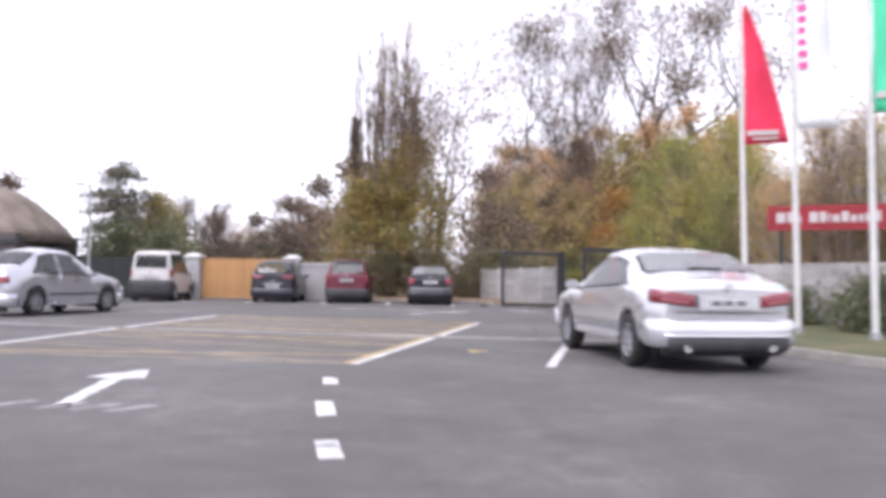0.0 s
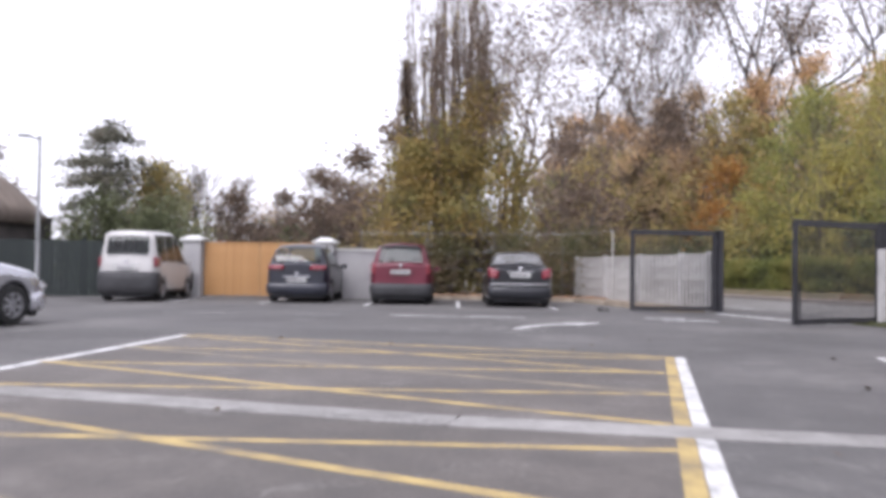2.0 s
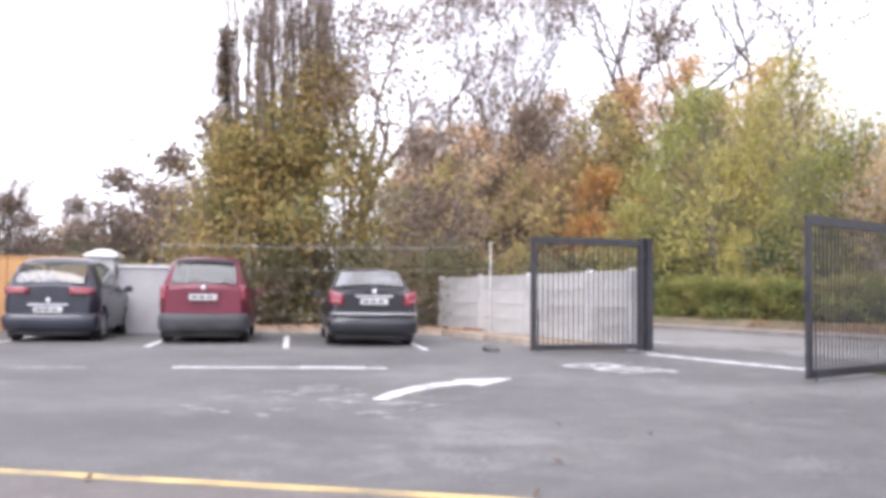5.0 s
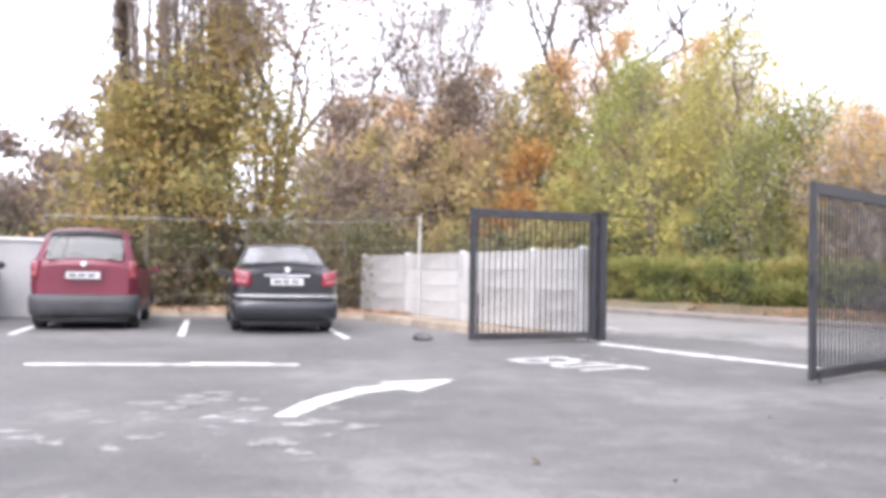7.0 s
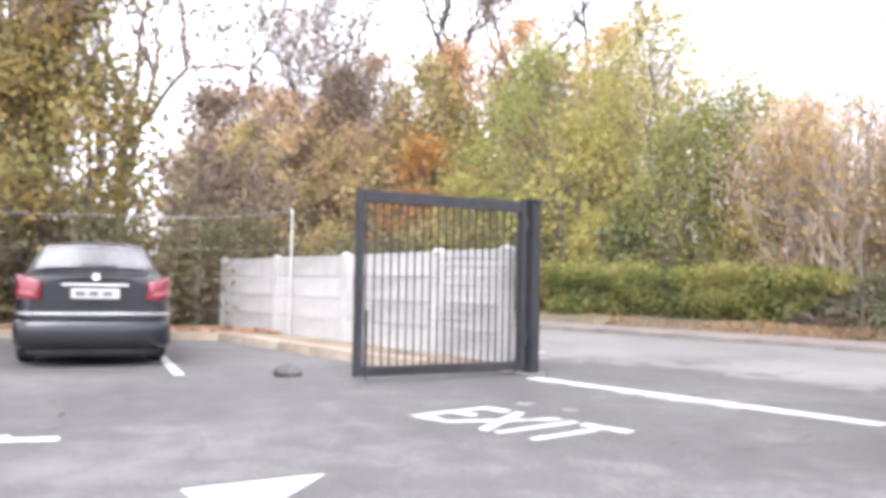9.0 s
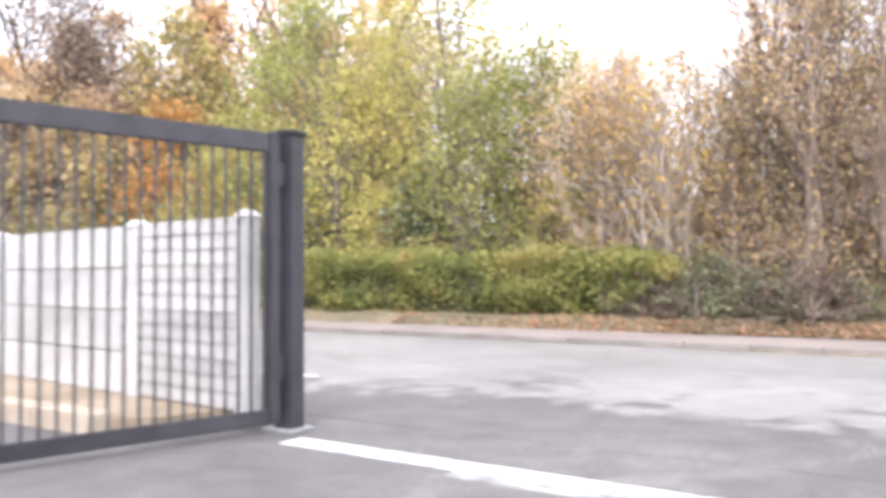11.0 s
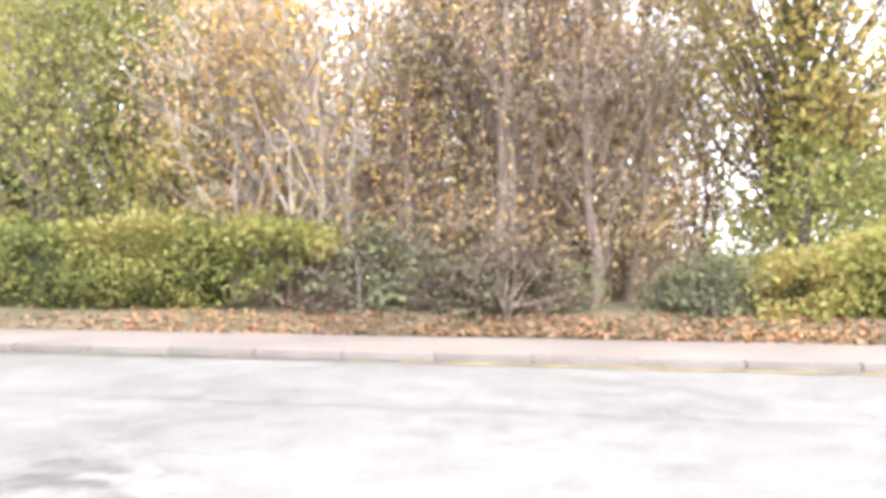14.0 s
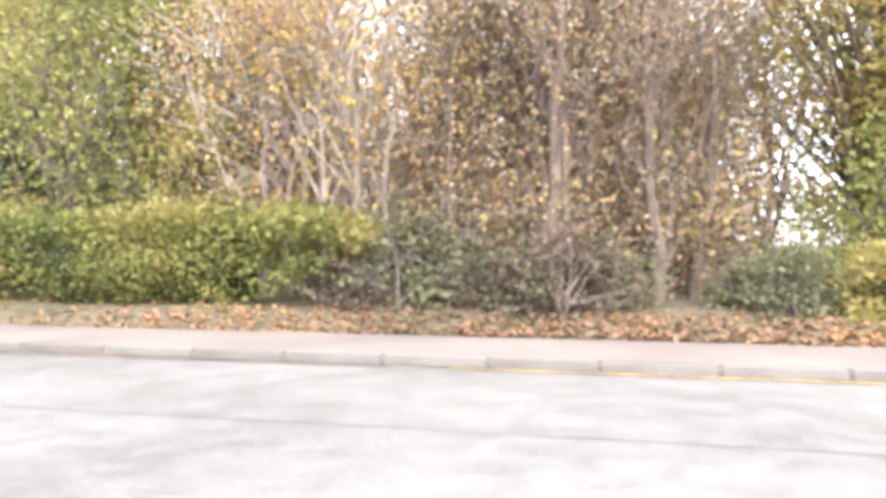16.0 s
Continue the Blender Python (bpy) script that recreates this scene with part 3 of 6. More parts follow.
# concrete drain strip across the yard
drain = thing("drain_strip", Matrix(), "pale concrete strip let into the asphalt", "drain strip", kind="structure")
DR = [(-24.0, 19.9), (-12.2, 17.0), (-9.8, 16.5), (-4.4, 15.85), (2.5, 15.85)]
for a, b in zip(DR, DR[1:]):
    part("slab", flat(strip_pts(a, b, 0.42), 0.006, 0.03), M["concrete"], drain)

for a, b in (((-2.72, 9.15), (-2.55, 8.6)), ((-2.25, 7.4), (-2.0, 6.65)), ((-1.7, 5.65), (-1.5, 5.1)), ((-0.95, 3.3), (-0.78, 2.75))):
    mark("white_dash", strip_pts(a, b, 0.15), M["white"], "short white lane dash")
mark("white_arrow", [(-4.87, 9.4), (-5.12, 8.55), (-4.86, 8.5), (-4.27, 6.65), (-4.13, 6.65), (-4.68, 8.5), (-4.5, 8.6)], M["white"], "white turn arrow")
for x in (-5.25, -4.75, -4.3, -4.0, -3.7):
    mark("worn_lettering", strip_pts((x, 6.45), (x + 0.2, 6.85), 0.14), M["worn"], "worn white painted lettering")
mark("yellow_patch", [(-1.85, 13.17), (-1.74, 13.20), (-1.69, 13.08), (-1.53, 13.09), (-1.51, 12.99), (-1.64, 12.90), (-1.62, 12.70), (-1.72, 12.58), (-1.74, 12.83), (-1.81, 12.94)], M["yellow"], "small yellow paint patch")
mark("white_line", strip_pts((-0.27, 21.7), (-0.42, 15.2), 0.11), M["white"], "white parking bay line")
mark("white_line", strip_pts((-0.43, 15.0), (-0.52, 10.9), 0.12), M["white"], "broken white bay line")
mark("white_line", strip_pts((-12.45, 14.0), (-12.34, 22.3), 0.1), M["worn"], "faded white bay line")
for x in (-5.09, -7.62, -10.14, -13.1, -15.7):
    mark("white_line", strip_pts((x, 32.75), (x - 0.85, 37.0), 0.11), M["white"], "white parking bay line")
for a, b in (((-8.27, 28.55), (-5.43, 28.82)), ((-10.3, 28.2), (-9.35, 28.35)), ((-13.2, 27.8), (-11.5, 28.0))):
    mark("white_line", strip_pts(a, b, 0.13), M["white"] if b[0] > -9 else M["worn"], "white line before the bays")
mark("white_line", strip_pts((-6.6, 28.78), (-5.75, 28.86), 0.2), M["white"], "repainted piece of white line", 0.0036)
mark("white_arrow", [(-3.79, 27.6), (-4.52, 27.3), (-4.44, 27.1), (-4.72, 26.85), (-4.98, 26.35), (-5.12, 25.9), (-5.24, 25.3), (-5.08, 25.28), (-4.95, 25.8), (-4.80, 26.2), (-4.58, 26.62), (-4.33, 26.88), (-4.16, 26.72)], M["white"], "white curved turn arrow")
for k, (x, y, w) in enumerate(((-5.75, 25.2, 0.16), (-5.5, 25.05, 0.12), (-5.15, 24.95, 0.2), (-6.1, 25.6, 0.1), (-4.9, 25.05, 0.1), (-6.9, 24.6, 0.14), (-2.0, 30.3, 0.12), (-1.7, 29.9, 0.1))):
    mark("paint_remnant", [(x, y), (x + w * 0.8, y - 0.03), (x + w * 1.7, y + 0.05), (x + w * 1.0, y + 0.04), (x + 0.5 * w, y + 0.10)], M["worn"], "remnant of worn white paint")
rs = random.Random(17)
for k in range(44):
    x, y, w = rs.uniform(-6.7, -4.5), rs.uniform(24.0, 26.6), rs.uniform(0.025, 0.09)
    pts = [(x + w * rs.uniform(0.3, 2.2) * math.cos(a), y + w * rs.uniform(0.4, 2.0) * math.sin(a)) for a in np.linspace(0, 5.6, 9)]
    mark("paint_scuff", pts, M["scuff"], "pale scuff of worn paint", 0.0016 + 0.0001 * k)
mark("threshold_line", strip_pts((-1.25, 32.4), (0.64, 29.0), 0.2), M["white"], "white line across the gateway")
mark("road_dash", strip_pts(un(-33.4, 17.9), un(-30.9, 17.86), 0.1), M["white"], "white dash at the road edge", 0.008)
mark("threshold_line", strip_pts((-0.74, 31.12), (-0.06, 29.92), 0.15), M["worn"], "worn white line by the gateway")
fc = bpy.data.curves.new("exit_lettering", "FONT")
fc.body, fc.size, fc.align_x = "EXIT", 1.0, "LEFT"
fc.offset = 0.004
fc.materials.append(M["white"])
fo = tagged(new("exit_lettering", fc), "white painted word on the asphalt", "road marking", kind="structure")
fo.matrix_world = Matrix.Translation((-3.06, 29.74, 0.003)) @ Matrix.Rotation(radians(-58.7), 4, "Z") @ Matrix.Diagonal((0.78, 1.26, 1, 1))

# ---- raised beds and their kerbs ----
bed = [(-3.02, 34.4), (-3.95, 36.3), (-4.95, 38.35), (-9.0, 38.75), (-12.9, 38.0), (-13.0, 50.0), (-6.2, 50.0), (-1.25, 33.3), (-2.0, 33.1), (-2.3, 33.2)]
tagged(part("planting_bed", flat(bed, 0.10, 0.12), M["soil"]), "raised bed of soil and leaves behind the bays", "bed", kind="structure")
bk = thing("bed_kerb", Matrix(), "pale sandy kerb round the planting bed", "kerb", kind="structure")
for a, b in zip(bed[:5], bed[1:5]):
    kerb_run(bk, a, b, 0.03, SAND_KERB)
kerb_run(bk, bed[9], bed[0], 0.03, SAND_KERB)
vg = [(2.45, 14.3), (2.65, 25.4), un(-24.6, 15.45), un(40, 15.45), un(40, 9.0), (3.55, 11.75)]
tagged(part("verge", flat(vg, 0.09, 0.12), M["grass"]), "grass verge inside the roadside wall", "verge", kind="structure")
vk = thing("verge_kerb", Matrix(), "concrete kerb round the grass verge", "kerb", kind="structure")
for a, b in ((vg[1], vg[0]), (vg[0], vg[5]), (vg[5], un(10, 9.0))):
    kerb_run(vk, a, b, 0.02, PALE_KERB)


# ---- roadside wall of concrete posts and panels ----
def mesh_of(name, bm, material):
    me = bpy.data.meshes.new(name)
    bm.to_mesh(me)
    bm.free()
    me.materials.append(material)
    return me


BAY = 2.02
PANEL = mesh_of("panel", box((BAY - 0.10, 0.055, 0.292), bevel=0.007), M["panel"])
POST = mesh_of("post", box((0.13, 0.13, 1.50), (0, 0, 0.75), bevel=0.012), M["wallpost"])


def panel_wall(name, u0, bays, n, z0, label, tiers=5):
    w = thing(name, Matrix(), label, "wall", kind="structure")
    base = Matrix.Rotation(radians(ROAD_YAW), 4, "Z")
    for i in range(bays + 1):
        o = new("post", POST)
        o.parent = w
        o.matrix_world = Matrix.Translation(un(u0 + i * BAY, n, z0 - 0.03)) @ base
        if i == bays:
            break
        for k in range(tiers):
            o = new("panel", PANEL)
            o.parent = w
            o.matrix_world = Matrix.Translation(un(u0 + (i + 0.5) * BAY, n + random.uniform(-0.006, 0.006), z0 + 0.09 + 0.140 + k * 0.276)) @ base @ Matrix.Rotation(radians(random.uniform(-0.25, 0.25)), 4, "Y") @ Matrix.Diagonal((1, 1, 0.932, 1))
    return w


panel_wall("wall_east", -24.0, 14, 15.62, 0.02, "pale concrete post and panel wall")


def plain_panel(length, h):
    bm = box((length, 0.05, h - 0.006), bevel=0.006)
    return mesh_of("panel", bm, M["panel"])


def rock_panel(length, h, seed):
    """A cast panel faced with three courses of rough stones."""
    rg = random.Random(seed)
    bm = box((length, 0.035, h - 0.006))
    for c in range(3):
        x = -length / 2
        z = -h / 2 + (c + 0.5) * h / 3
        while x < length / 2 - 0.05:
            w = min(rg.uniform(0.12, 0.30), length / 2 - x)
            if w > 0.04:
                d = rg.uniform(0.012, 0.024)
                add_box(bm, (w - 0.007, d, h / 3 - 0.006), (x + w / 2, 0.0165 + d / 2, z), bevel=0.004)
            x += w
    return mesh_of("panel", bm, M["panel"])


def post_mesh(h):
    """A slotted post with a weathered, rounded cap."""
    bm = box((0.05, 0.13, h - 0.05), (-0.042, 0, (h - 0.05) / 2), bevel=0.01)
    add_box(bm, (0.05, 0.13, h - 0.05), (0.042, 0, (h - 0.05) / 2), bevel=0.01)
    add_box(bm, (0.06, 0.09, h - 0.05), (0, 0, (h - 0.05) / 2))
    bmesh.ops.create_cone(bm, cap_ends=True, segments=4, radius1=0.105, radius2=0.045, depth=0.05, matrix=Matrix.Translation((0, 0, h - 0.025)) @ Matrix.Rotation(radians(45), 4, "Z"))
    return mesh_of("post", bm, M["wallpost"])


def yard_wall():
    """From the gate back along the bed: one short bay, then full ones, the short one rock-faced."""
    w = thing("wall_west", Matrix(), "pale concrete post and panel wall by the exit gate", "wall", kind="structure")
    end, ang = Vector((-1.40, 33.01)), radians(114.07)
    d = Vector((math.cos(ang), math.sin(ang)))
    spots = [0.0, 1.44, 4.0, 6.56, 9.12]
    h, z0 = 0.338, 0.11
    tall = post_mesh(1.50)
    turn = Matrix.Rotation(ang, 4, "Z")
    for i, s_ in enumerate(spots):
        p = end + d * s_
        o = new("post", tall)
        o.parent = w
        o.matrix_world = Matrix.Translation((p.x, p.y, 0.005 - 0.012 * i)) @ turn
        if i == 4:
            break
        L = spots[i + 1] - s_
        c = end + d * (s_ + L / 2)
        for k in range(4):
            me = rock_panel(L - 0.11, h, 10 * i + k) if i < 1 else plain_panel(L - 0.11, h)
            o = new("panel", me)
            o.parent = w
            o.matrix_world = Matrix.Translation((c.x, c.y, z0 - 0.012 * i + (k + 0.5) * h)) @ turn @ Matrix.Rotation(radians(random.uniform(-0.2, 0.2)), 4, "Y") @ Matrix.Translation((0, random.uniform(-0.006, 0.006), 0))
    return w


yard_wall()


# ---- black steel gates ----
def gate_leaf(hinge, free, label):
    h, f = Vector(hinge), Vector(free)
    d = f - h
    L = d.length
    g = thing("gate_leaf", Matrix.Translation((h.x, h.y, 0)) @ Matrix.Rotation(math.atan2(d.y, d.x), 4, "Z"), label, "gate", "gates of the exit")
    for x in (0.075, L - 0.05):
        part("stile", box((0.09, 0.06, 1.94), (x, 0, 1.03), bevel=0.008), M["steel"], g)
    part("top_rail", box((L - 0.21, 0.05, 0.13), (L / 2 + 0.012, 0, 1.935), bevel=0.008), M["steel"], g)
    part("bottom_rail", box((L - 0.21, 0.05, 0.10), (L / 2 + 0.012, 0, 0.11), bevel=0.008), M["steel"], g)
    bar = mesh_of("bar", cyl(0.0105, 0.0105, (0, 0, 0.15), (0, 0, 1.88), 8), M["steel"])
    n = int((L - 0.3) / 0.088)
    for i in range(n):
        o = new("bar", bar)
        o.parent = g
        o.location = (0.09 + (i + 0.6) * (L - 0.18) / n, 0, 0)
    for z in (0.35, 1.65):
        part("hinge", cyl(0.03, 0.03, (0.02, 0, z), (0.02, 0, z + 0.16), 12), M["steel"], g)
    part("drop_bolt", cyl(0.012, 0.012, (L - 0.13, 0.04, 0.03), (L - 0.13, 0.04, 0.75), 8), M["steel"], g)
    part("lock_box", box((0.09, 0.08, 0.16), (L - 0.05, 0, 1.02), bevel=0.008), M["steel"], g)
    return g


HL, HR = (-1.22, 32.76), (1.52, 29.0)
gate_leaf(HL, (-3.29, 31.95), "black steel bar gate leaf standing open by the wall")
gate_leaf(HR, (-0.36, 27.33), "black steel bar gate leaf swung open into the yard")
for p in (HL, HR):
    q = Vector(p) + (Vector((0.06, 0.03)) if p is HL else Vector((0.12, 0.1)))
    gp = thing("gate_post", Matrix.Translation((q.x, q.y, 0)) @ Matrix.Rotation(radians(ROAD_YAW), 4, "Z"), "thick black steel gate post at the exit", "gate post", "gate posts")
    part("shaft", box((0.15, 0.15, 2.0), (0, 0, 1.0), bevel=0.012), M["steel"], gp)
    part("cap", box((0.19, 0.19, 0.03), (0, 0, 2.015), bevel=0.01), M["steel"], gp)
    part("base_plate", box((0.26, 0.26, 0.02), (0, 0, 0.012), bevel=0.004), M["galv"], gp)


# ---- far boundary: pillars, timber gate, pale wall, fences ----
def pillar(x, y, h, label):
    p = thing("gate_pillar", Matrix.Translation((x, y, 0)) @ Matrix.Rotation(radians(9), 4, "Z"), label, "pillar", "pillars of the timber gate")
    part("shaft", box((0.58, 0.58, h - 0.18), (0, 0, (h - 0.18) / 2), bevel=0.015), M["wallpaint"], p)
    bm = box((0.76, 0.76, 0.09), (0, 0, h - 0.135), bevel=0.02)
    part("cap", bm, M["polewhite"], p)
    bm = bmesh.new()
    bmesh.ops.create_cone(bm, cap_ends=True, segments=4, radius1=0.46, radius2=0.16, depth=0.10, matrix=Matrix.Translation((0, 0, h - 0.04)) @ Matrix.Rotation(radians(45), 4, "Z"))
    part("cap_top", bm, M["polewhite"], p)
    return p


PL, PR = Vector((-16.93, 36.45)), Vector((-12.75, 37.1))
pillar(PL.x, PL.y, 1.95, "pale rendered pillar with white cap beside timber gate")
pillar(PR.x, PR.y, 1.92, "pale rendered pillar with white cap beside wall")
gd = (PR - PL).normalized()
tg_yaw = math.atan2(gd.y, gd.x)
leaf_len = ((PR - PL).length - 0.62) / 2
for k in range(2):
    st = PL + gd * (0.31 + k * leaf_len)
    tg = thing("timber_gate", Matrix.Translation((st.x, st.y, 0.06)) @ Matrix.Rotation(tg_yaw, 4, "Z"), "orange-stained close-boarded timber gate, shut", "gate", "timber gate leaves")
    nb = 14
    bw = (leaf_len - 0.02) / nb
    board = mesh_of("board", box((bw - 0.006, 0.022, 1.66), (0, 0, 0.83), bevel=0.004), M["timber"])
    for i in range(nb):
        o = new("board", board)
        o.parent = tg
        o.location = (0.01 + (i + 0.5) * bw, random.uniform(-0.002, 0.002), 0)
    for z in (0.25, 0.85, 1.45):
        part("ledge", box((leaf_len - 0.04, 0.04, 0.12), (leaf_len / 2, 0.033, z), bevel=0.006), M["timber"], tg)
    part("top_cap", box((leaf_len - 0.02, 0.07, 0.04), (leaf_len / 2, 0, 1.68), bevel=0.006), M["timber"], tg)

W0, W1 = Vector((-12.45, 37.15)), Vector((-10.0, 38.25))
wd = W1 - W0
pw = thing("wall_north", Matrix.Translation((W0.x, W0.y, 0)) @ Matrix.Rotation(math.atan2(wd.y, wd.x), 4, "Z"), "pale rendered low wall with dark coping line", "wall", kind="structure")
part("render", box((wd.length, 0.22, 1.52), (wd.length / 2, 0, 0.76), bevel=0.01), M["wallpaint"], pw)
part("coping", box((wd.length + 0.04, 0.30, 0.07), (wd.length / 2, 0, 1.557), bevel=0.015), M["polewhite"], pw)


def rail_fence(name, pts, h, label):
    """Posts with a top rail and stretched wires."""
    f = thing(name, Matrix(), label, "fence", kind="structure")
    for a, b in zip(pts, pts[1:]):
        a, b = Vector(a), Vector(b)
        n = 1 if a == Vector(pts[0]) else max(1, round((b - a).length / 2.4))
        for i in range(n + (b == Vector(pts[-1]))):
            p = a.lerp(b, i / n)
            part("post", cyl(0.021, 0.019, (p.x, p.y, 0), (p.x, p.y, h + 0.04), 10), M["palepost"] if i == 0 and n == 1 else M["wirepost"], f)
        for z in (h, h * 0.72, h * 0.46, h * 0.2):
            c = a.lerp(b, 0.5)
            sag = 0.03 if z == h else 0.05
            r = 0.009 if z == h else 0.004
            for s, e in ((a, c), (c, b)):
                zs, ze = (z, z - sag) if s is a else (z - sag, z)
                part("rail" if z == h else "wire", cyl(r, r, (s.x, s.y, zs), (e.x, e.y, ze), 8), M["galv"], f)
    return f


rail_fence("mesh_fence", [(-3.85, 38.3), (-5.6, 41.0), (-12.6, 40.4)], 2.22, "galvanised post and wire fence behind the bays")

# dark boarded fence between the thatched building and the timber gate
F0, F1 = Vector((-22.6, 34.0)), Vector((-17.55, 36.5))
fd = F1 - F0
df = thing("board_fence", Matrix.Translation((F0.x, F0.y, 0)) @ Matrix.Rotation(math.atan2(fd.y, fd.x), 4, "Z"), "dark green-black boarded fence beside the building", "fence", kind="structure")
nb = int(fd.length / 0.14)
fb = mesh_of("board", box((0.132, 0.02, 1.75), (0, 0, 0.875), bevel=0.004), M["darktimber"])
for i in range(nb):
    o = new("board", fb)
    o.parent = df
    o.location = ((i + 0.5) * fd.length / nb, random.uniform(-0.006, 0.006), random.uniform(-0.01, 0.01))
for x in np.linspace(0.05, fd.length - 0.05, 3):
    part("post", box((0.1, 0.1, 1.85), (float(x), 0.07, 0.925), bevel=0.008), M["darktimber"], df)


# ---- thatched building ----
def thatched_building():
    b = thing("thatched_building", Matrix.Translation((-31.6, 36.0, 0)) @ Matrix.Rotation(radians(8), 4, "Z"), "low dark building under a brown thatched hipped roof", "building")
    L, D, e, r = 16.0, 7.0, 2.7, 5.0
    wall = bmesh.new()
    add_box(wall, (L - 1.0, D - 1.0, e), (0, 0, e / 2))
    part("wall", wall, M["render"], b)
    # roof: rounded hips, thick eaves
    bm = bmesh.new()
    rings = []
    for s in np.linspace(0, 1, 9):
        z = e - 0.05 + (r - e) * math.sin(s * math.pi / 2) ** 1.12
        hx, hy = L / 2 * (1 - 0.42 * s ** 1.2), D / 2 * (1 - 0.97 * s ** 1.15)
        ring = []
        for a in np.linspace(0, 2 * math.pi, 48, endpoint=False):
            ca, sa = math.cos(a), math.sin(a)
            p = 0.45
            x, y = hx * abs(ca) ** p * (1 if ca >= 0 else -1), hy * abs(sa) ** p * (1 if sa >= 0 else -1)
            ring.append(bm.verts.new((x + 0.05 * noise.noise((x, y, z)), y, z + 0.06 * noise.noise((x * 0.8, y * 0.8, z)))))
        rings.append(ring)
    low = [bm.verts.new((v.co.x * 0.97, v.co.y * 0.95, e - 0.32)) for v in rings[0]]
    for a, c in zip([low] + rings, rings):
        for i in range(48):
            bm.faces.new((a[i], a[(i + 1) % 48], c[(i + 1) % 48], c[i]))
    bm.faces.new(rings[-1])
    bmesh.ops.recalc_face_normals(bm, faces=bm.faces)
    roof = part("roof", bm, M["thatch"], b, "brown weathered thatch", smooth=True)
    rg = bmesh.new()
    add_box(rg, (9.4, 0.5, 0.22), (0, 0, r + 0.03), bevel=0.09)
    part("ridge", rg, M["thatch"], roof)
    part("fascia", box((L - 0.6, 0.05, 0.16), (0, -D / 2 + 0.42, e - 0.36), bevel=0.01), M["steel"], b)
    for x in (-5.0, -1.5, 2.0, 5.5):
        w = part("window", box((1.3, 0.06, 1.0), (x, -D / 2 + 0.48, 1.45), bevel=0.01), M["darktimber"], b)
        part("pane", box((1.14, 0.03, 0.84), (x, -D / 2 + 0.445, 1.45), bevel=0.005), M["glass"], w)
    return b


thatched_building()

lp = thing("lamp_post", Matrix.Translation((-18.4, 30.7, 0)), "slim pale metal lamp post", "lamp post")
part("pole", cyl(0.055, 0.04, (0, 0, 0), (0, 0, 4.35), 14), M["galv"], lp)
part("bracket", cyl(0.03, 0.03, (0, 0, 4.25), (-0.28, -0.1, 4.33), 10), M["galv"], lp)
part("lamp_head", box((0.34, 0.16, 0.09), (-0.36, -0.13, 4.34), rz=20, bevel=0.03), M["galv"], lp)
part("base", cyl(0.10, 0.09, (0, 0, 0), (0, 0, 0.55), 14), M["galv"], lp)


# ---- flagpoles and sign ----
def flagpole(x, y, h, cloth, label, zb, w_top, w_low, length, bars):
    f = thing("flagpole", Matrix.Translation((x, y, 0.09)) @ Matrix.Rotation(radians(-1.1), 4, "Y"), label, "flagpole", "flagpoles on the verge")
    part("pole", cyl(0.062, 0.04, (0, 0, 0), (0, 0, h), 14), M["polewhite"], f)
    part("finial", cyl(0.05, 0.02, (0, 0, h), (0, 0, h + 0.09), 12), M["polewhite"], f)
    part("collar", cyl(0.11, 0.10, (0, 0, 0), (0, 0, 0.12), 14), M["galv"], f)
    bm = bmesh.new()
    g = []
    for j in range(17):
        s = j / 16
        row = []
        for i in range(9):
            k = i / 8
            w = w_top + (w_low - w_top) * (0.55 * s + 0.45 * math.sin(s * math.pi / 2))
            px, pz = 0.06 + k * w, zb + length * (1 - s) + 0.10 * k * math.sin(s * 3)
            py = 0.10 * k * math.sin(4.5 * k + 5 * s) + 0.03 * math.sin(9 * s + 3 * k)
            row.append(bm.verts.new((px, py, pz)))
        g.append(row)
    for a, b in zip(g, g[1:]):
        for i in range(8):
            bm.faces.new((a[i], a[i + 1], b[i + 1], b[i]))
    fl = part("flag", bm, cloth, f, smooth=True)
    sol = fl.modifiers.new("thickness", "SOLIDIFY")
    sol.thickness = 0.004
    for (bx, bz, sx, sz, material) in bars:
        part("lettering", box((sx, 0.012, sz), (bx, -0.035, bz), bevel=0.003), material, fl)
    return f


flagpole(3.03, 19.2, 7.3, M["flag_red"], "white flagpole with a hanging red flag", 3.75, 0.05, 0.85, 2.85,
         [(0.40, 3.98, 0.62, 0.10, M["sign_text"]), (0.45, 3.86, 0.5, 0.05, M["sign_text"])])
flagpole(3.77, 17.9, 7.6, M["flag_white"], "white flagpole with a white and green printed flag", 3.85, 0.5, 0.75, 3.4,
         [(0.18, 5.05 + 0.22 * i, 0.16, 0.13, M["pink"]) for i in range(7)] + [(0.2, 6.9, 0.3, 0.5, M["flag_green"])])
flagpole(4.68, 16.3, 7.6, M["flag_green"], "white flagpole with a green and white flag", 3.85, 0.6, 0.8, 3.2, [(0.35, 4.15, 0.5, 0.12, M["sign_text"])])

